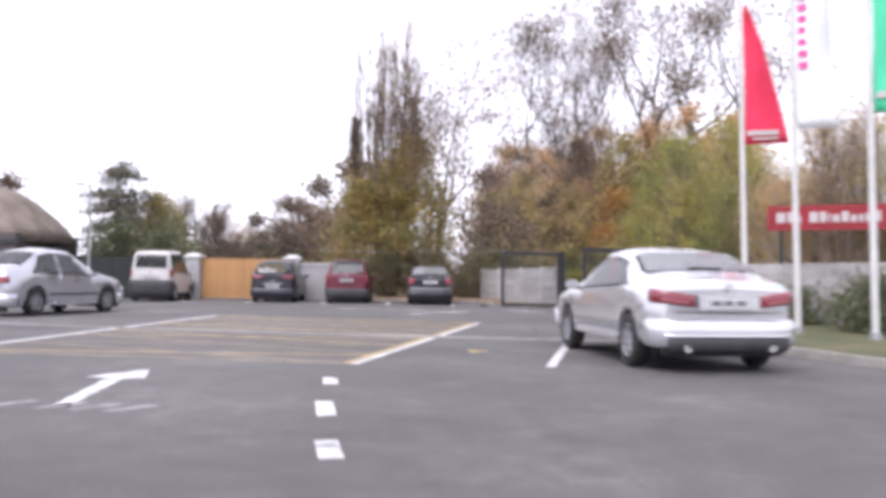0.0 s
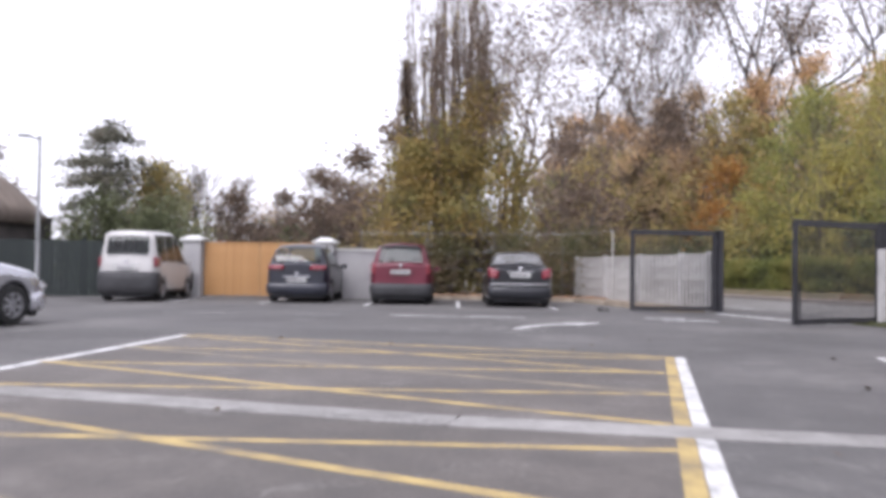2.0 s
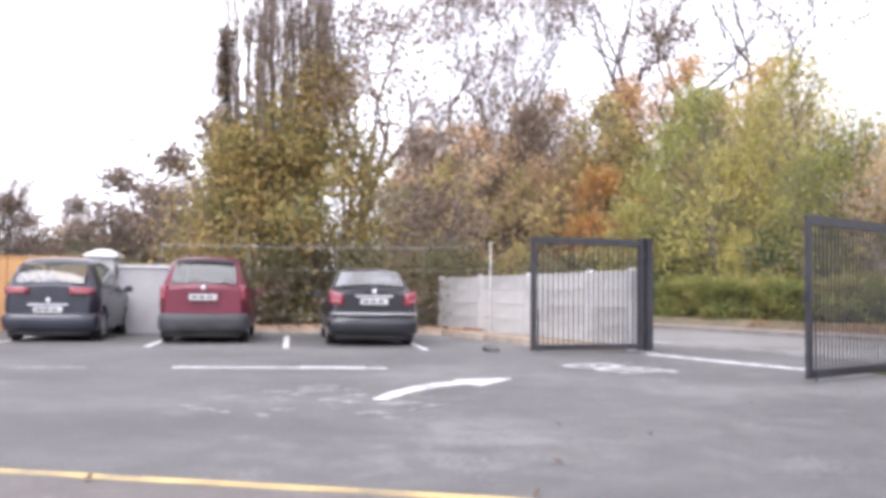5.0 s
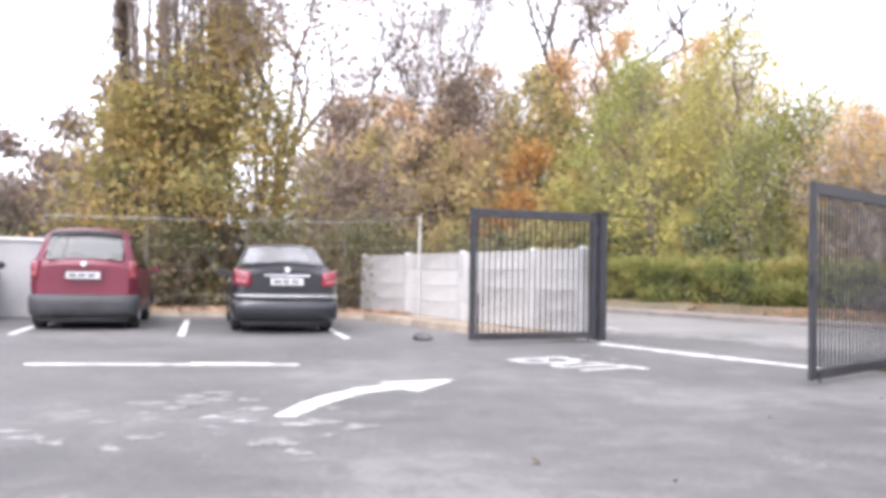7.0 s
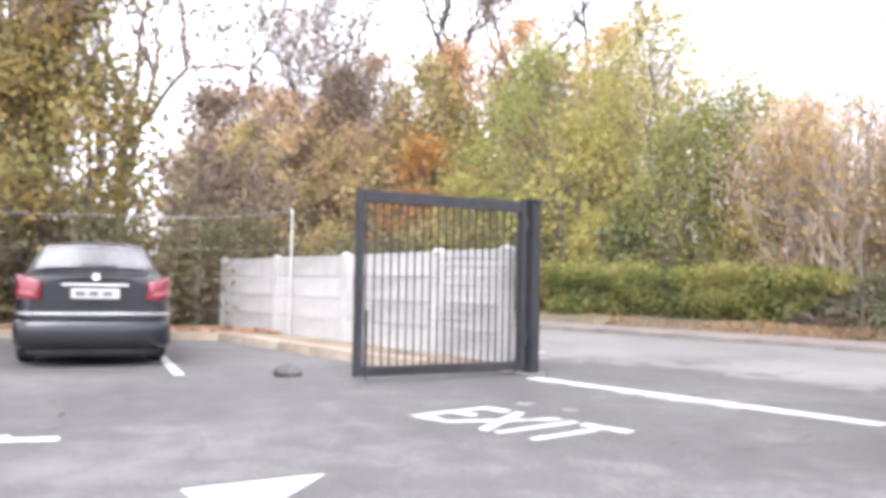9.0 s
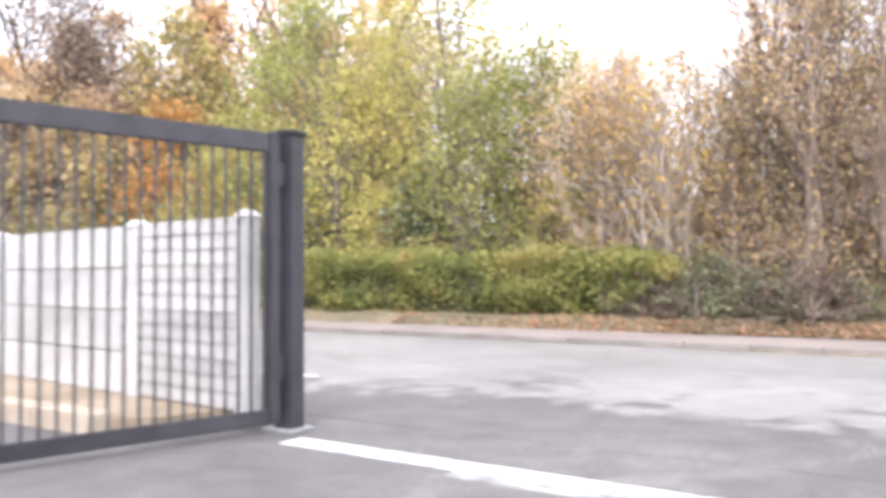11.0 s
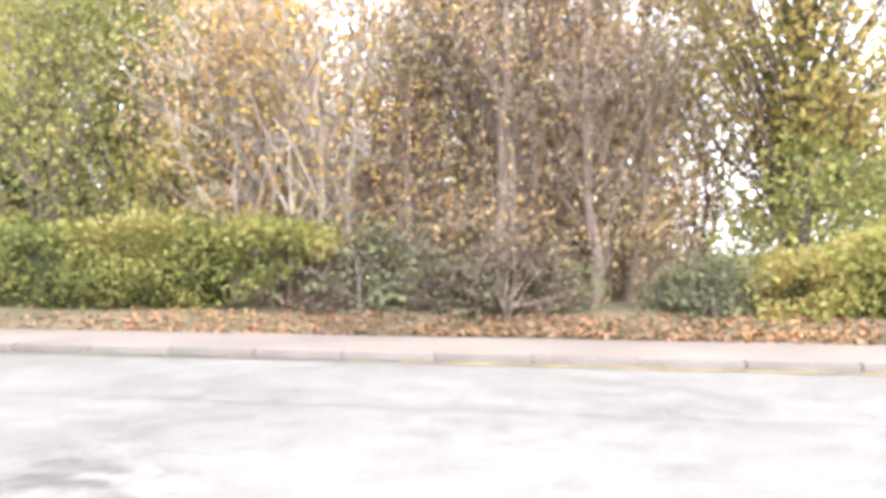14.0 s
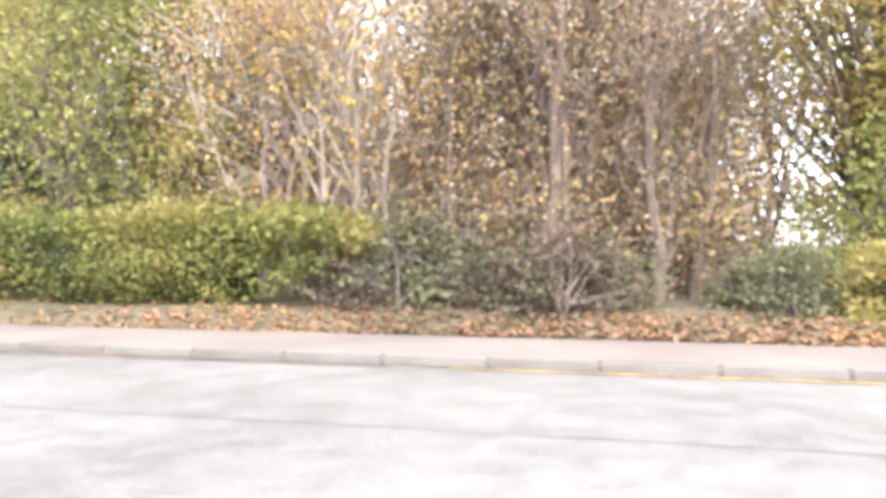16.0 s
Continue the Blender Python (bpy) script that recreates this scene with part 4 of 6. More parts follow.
sg = thing("sign_board", Matrix.Translation(un(-19.4, 16.4, 0)) @ Matrix.Rotation(radians(ROAD_YAW + 42), 4, "Z"), "long red sign board with white lettering on posts", "sign")
part("board", box((5.2, 0.05, 0.66), (2.6, 0, 2.72), bevel=0.01), M["sign_red"], sg)
for x in (0.35, 2.6, 4.85):
    part("post", box((0.09, 0.09, 2.95), (x, 0.075, 1.47), bevel=0.008), M["darktimber"], sg)
bx = 0.25
for wd_, hh in ((0.22, 0.26), (0.14, 0.28), (0.14, 0.18), (0.0, 0), (0.20, 0.27), (0.15, 0.27), (0.06, 0.22), (0.16, 0.19), (0.16, 0.27), (0.15, 0.18), (0.1, 0.18), (0.15, 0.22), (0.16, 0.27), (0.0, 0), (0.28, 0.27), (0.15, 0.18), (0.15, 0.18), (0.08, 0.27), (0.08, 0.27)):
    if wd_:
        part("lettering", box((wd_, 0.02, hh), (bx + wd_ / 2, -0.035, 2.60 + hh / 2), bevel=0.004), M["sign_text"], sg)
    bx += wd_ + 0.05 if wd_ else 0.16


# ---- cars ----
def smooth_profile(pts, ys, sigma):
    ys0 = np.arange(ys[0] - 0.6, ys[-1] + 0.6, 0.02)
    v = np.interp(ys0, [p[0] for p in pts], [p[1] for p in pts])
    k = np.exp(-0.5 * (np.arange(-0.3, 0.301, 0.02) / sigma) ** 2)
    v = np.convolve(np.pad(v, 15, mode="edge"), k / k.sum(), mode="valid")
    return lambda y: float(np.interp(y, ys0, v))


def tidy(bm):
    """Drops loose points and stray slivers, so that the shell is one piece."""
    seen, islands = set(), []
    for f in bm.faces:
        if f in seen:
            continue
        todo, isle = [f], []
        seen.add(f)
        while todo:
            g = todo.pop()
            isle.append(g)
            for v in g.verts:
                for q in v.link_faces:
                    if q not in seen:
                        seen.add(q)
                        todo.append(q)
        islands.append(isle)
    most = max(len(i) for i in islands)
    small = [f for i in islands if len(i) < most for f in i]
    bmesh.ops.delete(bm, geom=small, context="FACES")
    bmesh.ops.delete(bm, geom=[v for v in bm.verts if not v.link_faces], context="VERTS")


def wrap_patch(a, b, y0, sgn, x0, x1, rows, thick=0.05, cols=24, p=0.45):
    """A moulding bent round the end of a car: from x0 to x1 along its rounded plan, rows of (height, outward step)."""
    ths = [math.acos(math.copysign(min(1.0, abs(x / a)) ** (1 / p), x)) for x in (x0, x1)]
    bm = bmesh.new()
    grids = []
    for back in (0.0, thick):
        g = []
        for z, out in rows:
            row = []
            for i in range(cols + 1):
                th = ths[0] + (ths[1] - ths[0]) * i / cols
                c_, s_ = math.cos(th), math.sin(th)
                row.append(bm.verts.new(((a + out - back) * math.copysign(abs(c_) ** p, c_), sgn * (y0 + (b + out - back) * abs(s_) ** p), z)))
            g.append(row)
        grids.append(g)
    f, r = grids
    n, m_ = len(rows) - 1, cols
    for j in range(n):
        for i in range(m_):
            bm.faces.new((f[j][i], f[j][i + 1], f[j + 1][i + 1], f[j + 1][i]))
            bm.faces.new((r[j][i], r[j + 1][i], r[j + 1][i + 1], r[j][i + 1]))
    for i in range(m_):
        bm.faces.new((f[0][i], r[0][i], r[0][i + 1], f[0][i + 1]))
        bm.faces.new((f[n][i], f[n][i + 1], r[n][i + 1], r[n][i]))
    for j in range(n):
        bm.faces.new((f[j][0], f[j + 1][0], r[j + 1][0], r[j][0]))
        bm.faces.new((f[j][m_], r[j][m_], r[j + 1][m_], f[j + 1][m_]))
    bmesh.ops.recalc_face_normals(bm, faces=bm.faces)
    return bm


def car(name, m, label, paint, L, W, wb, ro, rw, top, belt, side_windows, rear_glass, front_glass, tail, plate, bumper=None, low=0.24, tumble=0.40, trim=None, handles=(), bump_h=0.33, strip=False, glass=None, diffuser=False, lamp_tilt=0.0, group="parked cars"):
    """y points to the front; origin on the ground at the middle."""
    c = thing(name, m, label, "car", group)
    h = L / 2
    yr, yf = -h + ro, -h + ro + wb
    T, Bt = smooth_profile(top, (-h, h), 0.05), smooth_profile(belt, (-h, h), 0.08)

    def plan(y):
        e = max(0.0, abs(y) - (h - 0.55)) / 0.55
        return W / 2 * (1 - 0.14 * e ** 2.2 - 0.05 * e ** 9)

    def bottom(y):
        b = low + 0.05 * max(0.0, abs(y) - (h - 0.5)) / 0.5
        for yw in (yr, yf):
            d = abs(y - yw)
            R = rw + 0.055
            if d < R:
                b = max(b, rw + math.sqrt(R * R - d * d))
        return b

    def half(y):
        zt, w, b = T(y), plan(y), bottom(y)
        zb_ = min(Bt(y), zt - 0.03)
        d = zt - zb_
        wt = w - 0.02 - tumble * max(0.0, d - 0.03)
        q0, q1 = (w * 0.972, zb_), (wt, zt - min(0.11, d * 0.5))
        band = [(q0[0] + (q1[0] - q0[0]) * k / 4, q0[1] + (q1[1] - q0[1]) * k / 4) for k in (1, 2, 3)]
        return [(w * 0.915, b), (w * 0.975, max(b + 0.02, min(0.42, zb_ - 0.1))), (w, max(b + 0.04, b + (zb_ - b) * 0.6)), q0, *band,
                q1, (wt - 0.085, zt - min(0.03, d * 0.3)), (wt * 0.5, zt + 0.004), (0.0, zt + 0.014)]

    def is_open(s, y):
        """Whether the body leaves room for glass there."""
        if 3 <= s <= 6:
            a = 0.06 + (s - 2.5) / 4 * 0.87
            return any(y0b + (y0t - y0b) * a + 0.01 < y < y1b + (y1t - y1b) * a - 0.01 for y0b, y1b, y0t, y1t in side_windows)
        return s >= 8 and (rear_glass[0] + 0.01 < y < rear_glass[1] - 0.01 or front_glass[1] + 0.02 < y < front_glass[0] - 0.02)

    ys = sorted(set(np.round(np.concatenate([np.arange(-h, h + 0.001, 0.06), [h], np.arange(yr - 0.42, yr + 0.43, 0.03), np.arange(yf - 0.42, yf + 0.43, 0.03), np.arange(-h, -h + 0.5, 0.02)]), 3)))
    ys = [float(y) for y in ys if -h <= y <= h]
    bm = bmesh.new()
    prev, y_last = None, 0.0
    for y in ys:
        hp = half(y)
        ring = [bm.verts.new((x, y, z)) for x, z in hp] + [bm.verts.new((-x, y, z)) for x, z in reversed(hp[:-1])]
        if prev:
            for i in range(len(ring) - 1):
                if not is_open(min(i, 19 - i), (y + y_last) / 2):
                    bm.faces.new((prev[i], prev[i + 1], ring[i + 1], ring[i]))
        else:
            bm.faces.new(ring)
        prev, y_last = ring, y
    bm.faces.new(list(reversed(prev)))
    tidy(bm)
    for v in bm.verts:  # the tail is crowned and leans forward
        k = max(0.0, 1 - (v.co.y + h) / 0.3)
        v.co.y += k * (0.07 * (v.co.x / (W / 2)) ** 2 + 0.07 * max(0.0, v.co.z - 0.75))
    bmesh.ops.recalc_face_normals(bm, faces=bm.faces)
    for e in bm.edges:
        if len(e.link_faces) == 2 and e.calc_face_angle(0.0) > radians(38):
            e.smooth = False
    part("body", bm, paint, c, smooth=True)
    ub = bmesh.new()
    add_box(ub, (W * 0.72, L * 0.93, 0.40), (0, 0, low + 0.22), bevel=0.03)
    part("underbody", ub, M["plastic"], c)
    yd = front_glass[0] - 0.25
    for sgn in (-1, 1):
        st_ = part("front_seat", box((0.48, 0.14, 0.62), (sgn * W * 0.21, yd - 1.0, 0.85), bevel=0.05), M["seat"], c)
        part("headrest", box((0.26, 0.09, 0.17), (sgn * W * 0.21, yd - 1.06, 1.23), bevel=0.03), M["seat"], st_)
    part("rear_seat", box((W * 0.70, 0.16, 0.42), (0, yd - 1.85, 0.78), bevel=0.05), M["seat"], c)
    part("dashboard", box((W * 0.76, 0.35, 0.22), (0, yd - 0.02, 0.80), bevel=0.06), M["seat"], c)

    def side_panel(y0b, y1b, y0t, y1t, a0, a1, sgn):
        g, bmw = [], bmesh.new()
        for j in range(4):
            a = j / 3
            row = []
            for i in range(9):
                k = i / 8
                y = (y0b + (y1b - y0b) * k) * (1 - a) + (y0t + (y1t - y0t) * k) * a
                p = half(y)
                q0, q1 = p[3], p[7]
                s = a0 + (a1 - a0) * a
                row.append(bmw.verts.new((sgn * (q0[0] + (q1[0] - q0[0]) * s + 0.008), y, q0[1] + (q1[1] - q0[1]) * s + 0.002)))
            g.append(row)
        for r0, r1 in zip(g, g[1:]):
            for i in range(8):
                bmw.faces.new((r0[i], r0[i + 1], r1[i + 1], r1[i]) if sgn > 0 else (r0[i + 1], r0[i], r1[i], r1[i + 1]))
        return bmw

    for sgn in (1, -1):
        for sw in side_windows:
            part("side_window", side_panel(*sw, 0.06, 0.93, sgn), M["glass"], c, smooth=True)

    def top_panel(y0, y1, fx):
        bmw = bmesh.new()
        g = []
        for j in range(7):
            y = y0 + (y1 - y0) * j / 6
            p = half(y)
            row = []
            for i in range(9):
                k = -1 + i / 4
                x = k * (p[8][0] - 0.005) * fx
                z = T(y) + 0.014 - 0.026 * k * k
                sl = (T(y + 0.03) - T(y - 0.03)) / 0.06
                nv = Vector((0, -sl, 1)).normalized() * 0.010
                row.append(bmw.verts.new((x, y + nv.y, z + nv.z)))
            g.append(row)
        for r0, r1 in zip(g, g[1:]):
            for i in range(8):
                bmw.faces.new((r0[i], r0[i + 1], r1[i + 1], r1[i]))
        return bmw

    part("rear_window", top_panel(*rear_glass, 0.97), glass or M["glass"], c, smooth=True)
    part("windscreen", top_panel(*front_glass, 0.97), M["glass"], c, smooth=True)

    # ends
    bmat = bumper or paint
    aw = W / 2
    for sgn, nm in ((-1, "rear_bumper"), (1, "front_bumper")):
        z0, z1 = low - 0.02, low - 0.02 + bump_h
        rows = [(z0, -0.04), (z0 + 0.04, 0.0), (z0 + 0.35 * bump_h, 0.012), (z0 + 0.62 * bump_h, 0.016), (z1 - 0.05, 0.008), (z1, -0.03)]
        bo = part(nm, wrap_patch(aw * 0.985, 0.46, h - 0.42, sgn, aw * 0.985, -aw * 0.985, rows, 0.06, 32), bmat, c, smooth=True)
        part("valance", wrap_patch(aw * 0.90, 0.40, h - 0.42, sgn, aw * 0.86, -aw * 0.86, [(low - 0.12, -0.06), (low - 0.08, -0.02), (low + 0.02, 0.0)], 0.06, 20), M["seat"], bo, smooth=True)
    for (tx, tz, sx, sz) in tail:
        for sgn in (-1, 1):
            xa, xb = sgn * max(0.1, tx - sx / 2), sgn * min(aw * 0.975, tx + sx / 2)
            rows = [(tz - sz / 2, -0.012), (tz - sz * 0.38, 0.0), (tz + sz * 0.38, 0.0), (tz + sz / 2, -0.012)]
            shell = wrap_patch(aw * 0.975, 0.45, h - 0.42, -1, xa, xb, rows, 0.07, 12)
            lens = wrap_patch(aw * 0.975, 0.45, h - 0.42, -1, sgn * (tx - sx * 0.34), sgn * (tx + sx * 0.3), [(tz - sz * 0.3, 0.003), (tz - sz * 0.08, 0.003)], 0.02, 6)
            for v in [*shell.verts, *lens.verts]:  # narrower and lower towards the middle
                k = (abs(v.co.x) - tx) / sx
                v.co.z = tz + (v.co.z - tz) * (1 + (1.3 * lamp_tilt * k if lamp_tilt else 0)) + lamp_tilt * sx * k
            lamp = part("tail_lamp", shell, M["lamp_red"], c, smooth=True)
            part("lens", lens, M["lamp_pink"], lamp)
    for sgn in (-1, 1):
        part("headlamp", box((0.34, 0.16, 0.14), (sgn * W * 0.36, h - 0.10, 0.64), rz=sgn * 14, bevel=0.04), M["lamp_clear"], c)
        mr = part("door_mirror", box((0.20, 0.11, 0.13), (sgn * (W / 2 + 0.09), front_glass[0] + 0.28 * (front_glass[1] - front_glass[0]), Bt(front_glass[0]) + 0.07), bevel=0.035), paint, c)
        part("mirror_stalk", box((0.10, 0.05, 0.04), (sgn * (W / 2 - 0.01), front_glass[0] + 0.28 * (front_glass[1] - front_glass[0]), Bt(front_glass[0]) + 0.02), bevel=0.01), M["plastic"], mr)
        for hy in handles:
            part("door_handle", box((0.03, 0.17, 0.035), (sgn * (plan(hy) + 0.008), hy, Bt(hy) - 0.10), bevel=0.01), trim or paint, c)
        part("sill", box((0.05, wb - 2 * rw - 0.2, 0.09), (sgn * (W / 2 - 0.045), (yr + yf) / 2, low + 0.04), bevel=0.02), bmat, c)
        part("side_moulding", box((0.02, wb - 2 * rw - 0.25, 0.05), (sgn * (W / 2 + 0.002), (yr + yf) / 2, 0.52), bevel=0.008), trim or paint, c)
    pl = part("number_plate", box((0.52, 0.02, 0.115), (0, -h - 0.012 - (0.05 if plate < low + bump_h else 0.02), plate), bevel=0.004), M["plate"], c)
    for bxx in (-0.16, -0.02, 0.13):
        part("plate_bar", box((0.11, 0.006, 0.05), (bxx, -h - 0.025 - (0.05 if plate < low + bump_h else 0.02), plate), bevel=0.001), M["ink"], pl)
    part("boot_trim", box((W * 0.42, 0.03, 0.03), (0, -h - 0.01, plate + 0.10), bevel=0.008), trim or M["chrome"], c)
    bd = bmesh.new()
    bmesh.ops.create_cone(bd, cap_ends=True, segments=16, radius1=0.05, radius2=0.045, depth=0.02, matrix=Matrix.Translation((0, -h - 0.012, plate + 0.19)) @ Matrix.Rotation(radians(90), 4, "X"))
    part("badge", bd, M["chrome"], c)
    if diffuser:
        df = part("diffuser", wrap_patch(aw * 0.985, 0.475, h - 0.42, -1, aw * 0.80, -aw * 0.80, [(low - 0.06, -0.02), (low - 0.02, 0.012), (low + 0.05, 0.014), (low + 0.10, 0.004)], 0.03, 24), M["plastic"], c, smooth=True)
        for sgn in (-1, 1):
            part("exhaust_pipe", cyl(0.045, 0.045, (sgn * aw * 0.56, -h - 0.06, low - 0.02), (sgn * aw * 0.56, -h + 0.20, low - 0.02), 14), M["chrome"], df)
        part("bumper_lip", wrap_patch(aw * 0.985, 0.475, h - 0.42, -1, aw * 0.84, -aw * 0.84, [(low + 0.10, 0.0), (low + 0.12, 0.022), (low + 0.14, 0.0)], 0.03, 24), paint, c, smooth=True)
        part("plate_recess", wrap_patch(aw * 0.985, 0.455, h - 0.42, -1, 0.36, -0.36, [(plate - 0.075, 0.0), (plate + 0.085, 0.0)], 0.02, 12), paint, c)
        part("boot_shut_line", wrap_patch(aw * 0.985, 0.46, h - 0.42, -1, aw * 0.72, -aw * 0.72, [(plate - 0.112, 0.0), (plate - 0.098, 0.0)], 0.02, 20), M["plastic"], c)
    if strip:
        part("bumper_strip", wrap_patch(aw * 0.98, 0.475, h - 0.42, -1, aw * 0.97, -aw * 0.97, [(low + 0.36, 0.0), (low + 0.395, 0.0)], 0.03, 24), M["chrome"], c)
        part("boot_lid_lip", box((W * 0.66, 0.06, 0.03), (0, -h + 0.05, T(-h + 0.1) + 0.02), bevel=0.012), paint, c)
    # wheels
    prof = [(rw * 0.62, 0.10), (rw * 0.86, 0.108), (rw * 0.97, 0.085), (rw, 0.05), (rw, -0.05), (rw * 0.97, -0.085), (rw * 0.86, -0.108), (rw * 0.62, -0.10)]
    for yw in (yr, yf):
        for sgn in (-1, 1):
            bmw = bmesh.new()
            rings = []
            for k in range(28):
                a = 2 * math.pi * k / 28
                rings.append([bmw.verts.new((x, r * math.cos(a), r * math.sin(a))) for r, x in prof])
            for k in range(28):
                r0, r1 = rings[k], rings[(k + 1) % 28]
                for i in range(len(prof) - 1):
                    bmw.faces.new((r0[i], r0[i + 1], r1[i + 1], r1[i]))
            bmesh.ops.recalc_face_normals(bmw, faces=bmw.faces)
            wx = sgn * (W / 2 - 0.125)
            ty = part("tyre", bmw, M["tyre"], c, smooth=True)
            ty.location = (wx, yw, rw)
            rb = cyl(rw * 0.64, rw * 0.64, (sgn * 0.02, 0, 0), (sgn * 0.055, 0, 0), 24)
            part("rim", rb, M["plastic"], ty)
            sp = bmesh.new()
            for k in range(7):
                add_box(sp, (0.025, rw * 0.13, rw * 0.52), m=Matrix.Translation((sgn * 0.075, 0, 0)) @ Matrix.Rotation(2 * math.pi * k / 7, 4, "X") @ Matrix.Translation((0, 0, rw * 0.33)), bevel=0.006)
            for k in range(24):
                add_box(sp, (0.05, rw * 0.19, rw * 0.06), m=Matrix.Translation((sgn * 0.075, 0, 0)) @ Matrix.Rotation(2 * math.pi * k / 24, 4, "X") @ Matrix.Translation((0, 0, rw * 0.61)))
            part("spokes", sp, M["rim"], ty)
    part("rear_wiper", box((0.42, 0.012, 0.014), (0.05, rear_glass[0] + 0.02, T(rear_glass[0]) + 0.04), bevel=0.003), M["plastic"], c)
    return c


def place(x, y, yaw):
    return Matrix.Translation((x, y, 0)) @ Matrix.Rotation(radians(yaw), 4, "Z")


def taller(spec, k):
    """The same car with its upper body k times as high."""
    d = dict(spec)
    for key in ("top", "belt"):
        d[key] = [(y, 0.5 + (z - 0.5) * k if z > 0.5 else z) for y, z in spec[key]]
    d["tail"] = [(a, 0.5 + (z - 0.5) * k, b, c) for a, z, b, c in spec["tail"]]
    d["plate"] = 0.5 + (spec["plate"] - 0.5) * k
    return d


BAYYAW = 11.5
# silver coupe nosing out of its bay: rear axle middle at (1.29, 11.5)
COUPE = dict(L=4.62, W=1.79, wb=2.76, ro=0.94, rw=0.325,
             top=[(-2.31, 0.92), (-2.27, 1.0), (-2.14, 1.05), (-1.85, 1.09), (-1.62, 1.14), (-0.95, 1.41), (-0.45, 1.48), (0.05, 1.46), (0.95, 1.03), (1.1, 0.96), (2.0, 0.82), (2.28, 0.68), (2.35, 0.6)],
             belt=[(-2.35, 0.91), (-1.5, 1.0), (0.9, 0.91), (2.1, 0.74), (2.35, 0.55)],
             side_windows=[(-1.45, 0.75, -0.95, 0.12)], rear_glass=(-1.55, -0.98), front_glass=(0.92, 0.12),
             tail=[(0.635, 0.85, 0.466, 0.145)], lamp_tilt=0.13, plate=0.80, low=0.31, handles=(-0.2,), trim=M["chrome"], diffuser=True, glass=M["brightglass"])
ca = math.radians(17)
cpos = Vector((1.22, 11.55)) + Vector((-math.sin(ca), math.cos(ca))) * (2.35 - 0.98)
car("coupe", place(cpos.x, cpos.y, 17), "silver two-door coupe with dark glass, parked askew", M["silver"], **COUPE)

SALOON = dict(L=4.5, W=1.72, wb=2.65, ro=0.98, rw=0.315,
              top=[(-2.25, 0.88), (-2.15, 0.98), (-1.55, 1.03), (-1.4, 1.05), (-0.80, 1.38), (-0.4, 1.42), (0.15, 1.39), (0.85, 1.02), (1.0, 0.97), (1.95, 0.83), (2.2, 0.66), (2.25, 0.58)],
              belt=[(-2.25, 0.82), (-1.5, 0.93), (0.9, 0.87), (2.0, 0.72), (2.25, 0.55)],
              side_windows=[(-1.2, -0.42, -0.86, -0.42), (-0.36, 0.72, -0.36, 0.16)], rear_glass=(-1.36, -0.85), front_glass=(0.82, 0.2),
              tail=[(0.64, 0.80, 0.34, 0.16)], plate=0.66, handles=(-0.75, 0.15))
SILVERS = dict(SALOON)
SILVERS.update(wb=2.72, W=1.74, rw=0.335, trim=M["plastic"],
               top=[(-2.25, 0.90), (-2.17, 1.0), (-1.85, 1.06), (-1.65, 1.10), (-1.0, 1.37), (-0.5, 1.43), (0.15, 1.40), (0.95, 1.02), (1.1, 0.97), (1.95, 0.84), (2.2, 0.68), (2.25, 0.6)],
               side_windows=[(-1.5, -0.46, -1.05, -0.46), (-0.40, 0.82, -0.40, 0.18)], rear_glass=(-1.65, -1.05), front_glass=(0.92, 0.22))
sv = Vector((0.12, 1.0)).normalized()
spos = Vector((-13.56, 20.2)) + sv * (2.25 - 0.98) - Vector((sv.y, -sv.x)) * 0.745
car("saloon", place(spos.x, spos.y, -6.8), "silver-blue four-door saloon parked in a bay", M["silverblue"], **taller(SILVERS, 1.26))

BLACKS = dict(SALOON)
BLACKS.update(L=4.5, W=1.74, plate=0.82, tail=[(0.73, 0.87, 0.26, 0.25)], lamp_tilt=0.18, rear_glass=(-1.44, -1.02),
              top=[(-2.25, 0.92), (-2.15, 1.02), (-1.55, 1.05), (-1.46, 1.07), (-0.98, 1.38), (-0.5, 1.42), (0.15, 1.39), (0.85, 1.02), (1.0, 0.97), (1.95, 0.83), (2.2, 0.66), (2.25, 0.58)],
              trim=M["chrome"], strip=True, glass=M["brightglass"])
car("saloon", place(-6.12 - 0.45, 33.55 + 2.2, BAYYAW), "black saloon car backed by a brush hedge", M["blackpaint"], **taller(BLACKS, 1.08))

MPV = dict(L=4.15, W=1.72, wb=2.58, ro=0.72, rw=0.315,
           top=[(-2.07, 0.98), (-2.02, 1.06), (-1.78, 1.48), (-1.55, 1.57), (-0.3, 1.62), (0.35, 1.54), (1.2, 1.04), (1.4, 0.99), (1.9, 0.86), (2.07, 0.62)],
           belt=[(-2.07, 0.95), (-1.5, 1.0), (1.0, 0.92), (1.9, 0.74), (2.07, 0.55)],
           side_windows=[(-1.78, -1.0, -1.6, -1.0), (-0.94, -0.1, -0.94, -0.1), (-0.04, 0.95, -0.04, 0.35)], rear_glass=(-2.0, -1.66), front_glass=(1.18, 0.42),
           tail=[(0.77, 0.93, 0.10, 0.30)], plate=0.86, bump_h=0.36, bumper=M["plastic"], handles=(-0.85, 0.1), tumble=0.33)
car("people_carrier", place(-9.45 - 0.4, 33.75 + 2.05, BAYYAW), "dark red people carrier with grey bumpers", M["redpaint"], glass=M["privacy"], trim=M["redpaint"], **taller(MPV, 1.09))

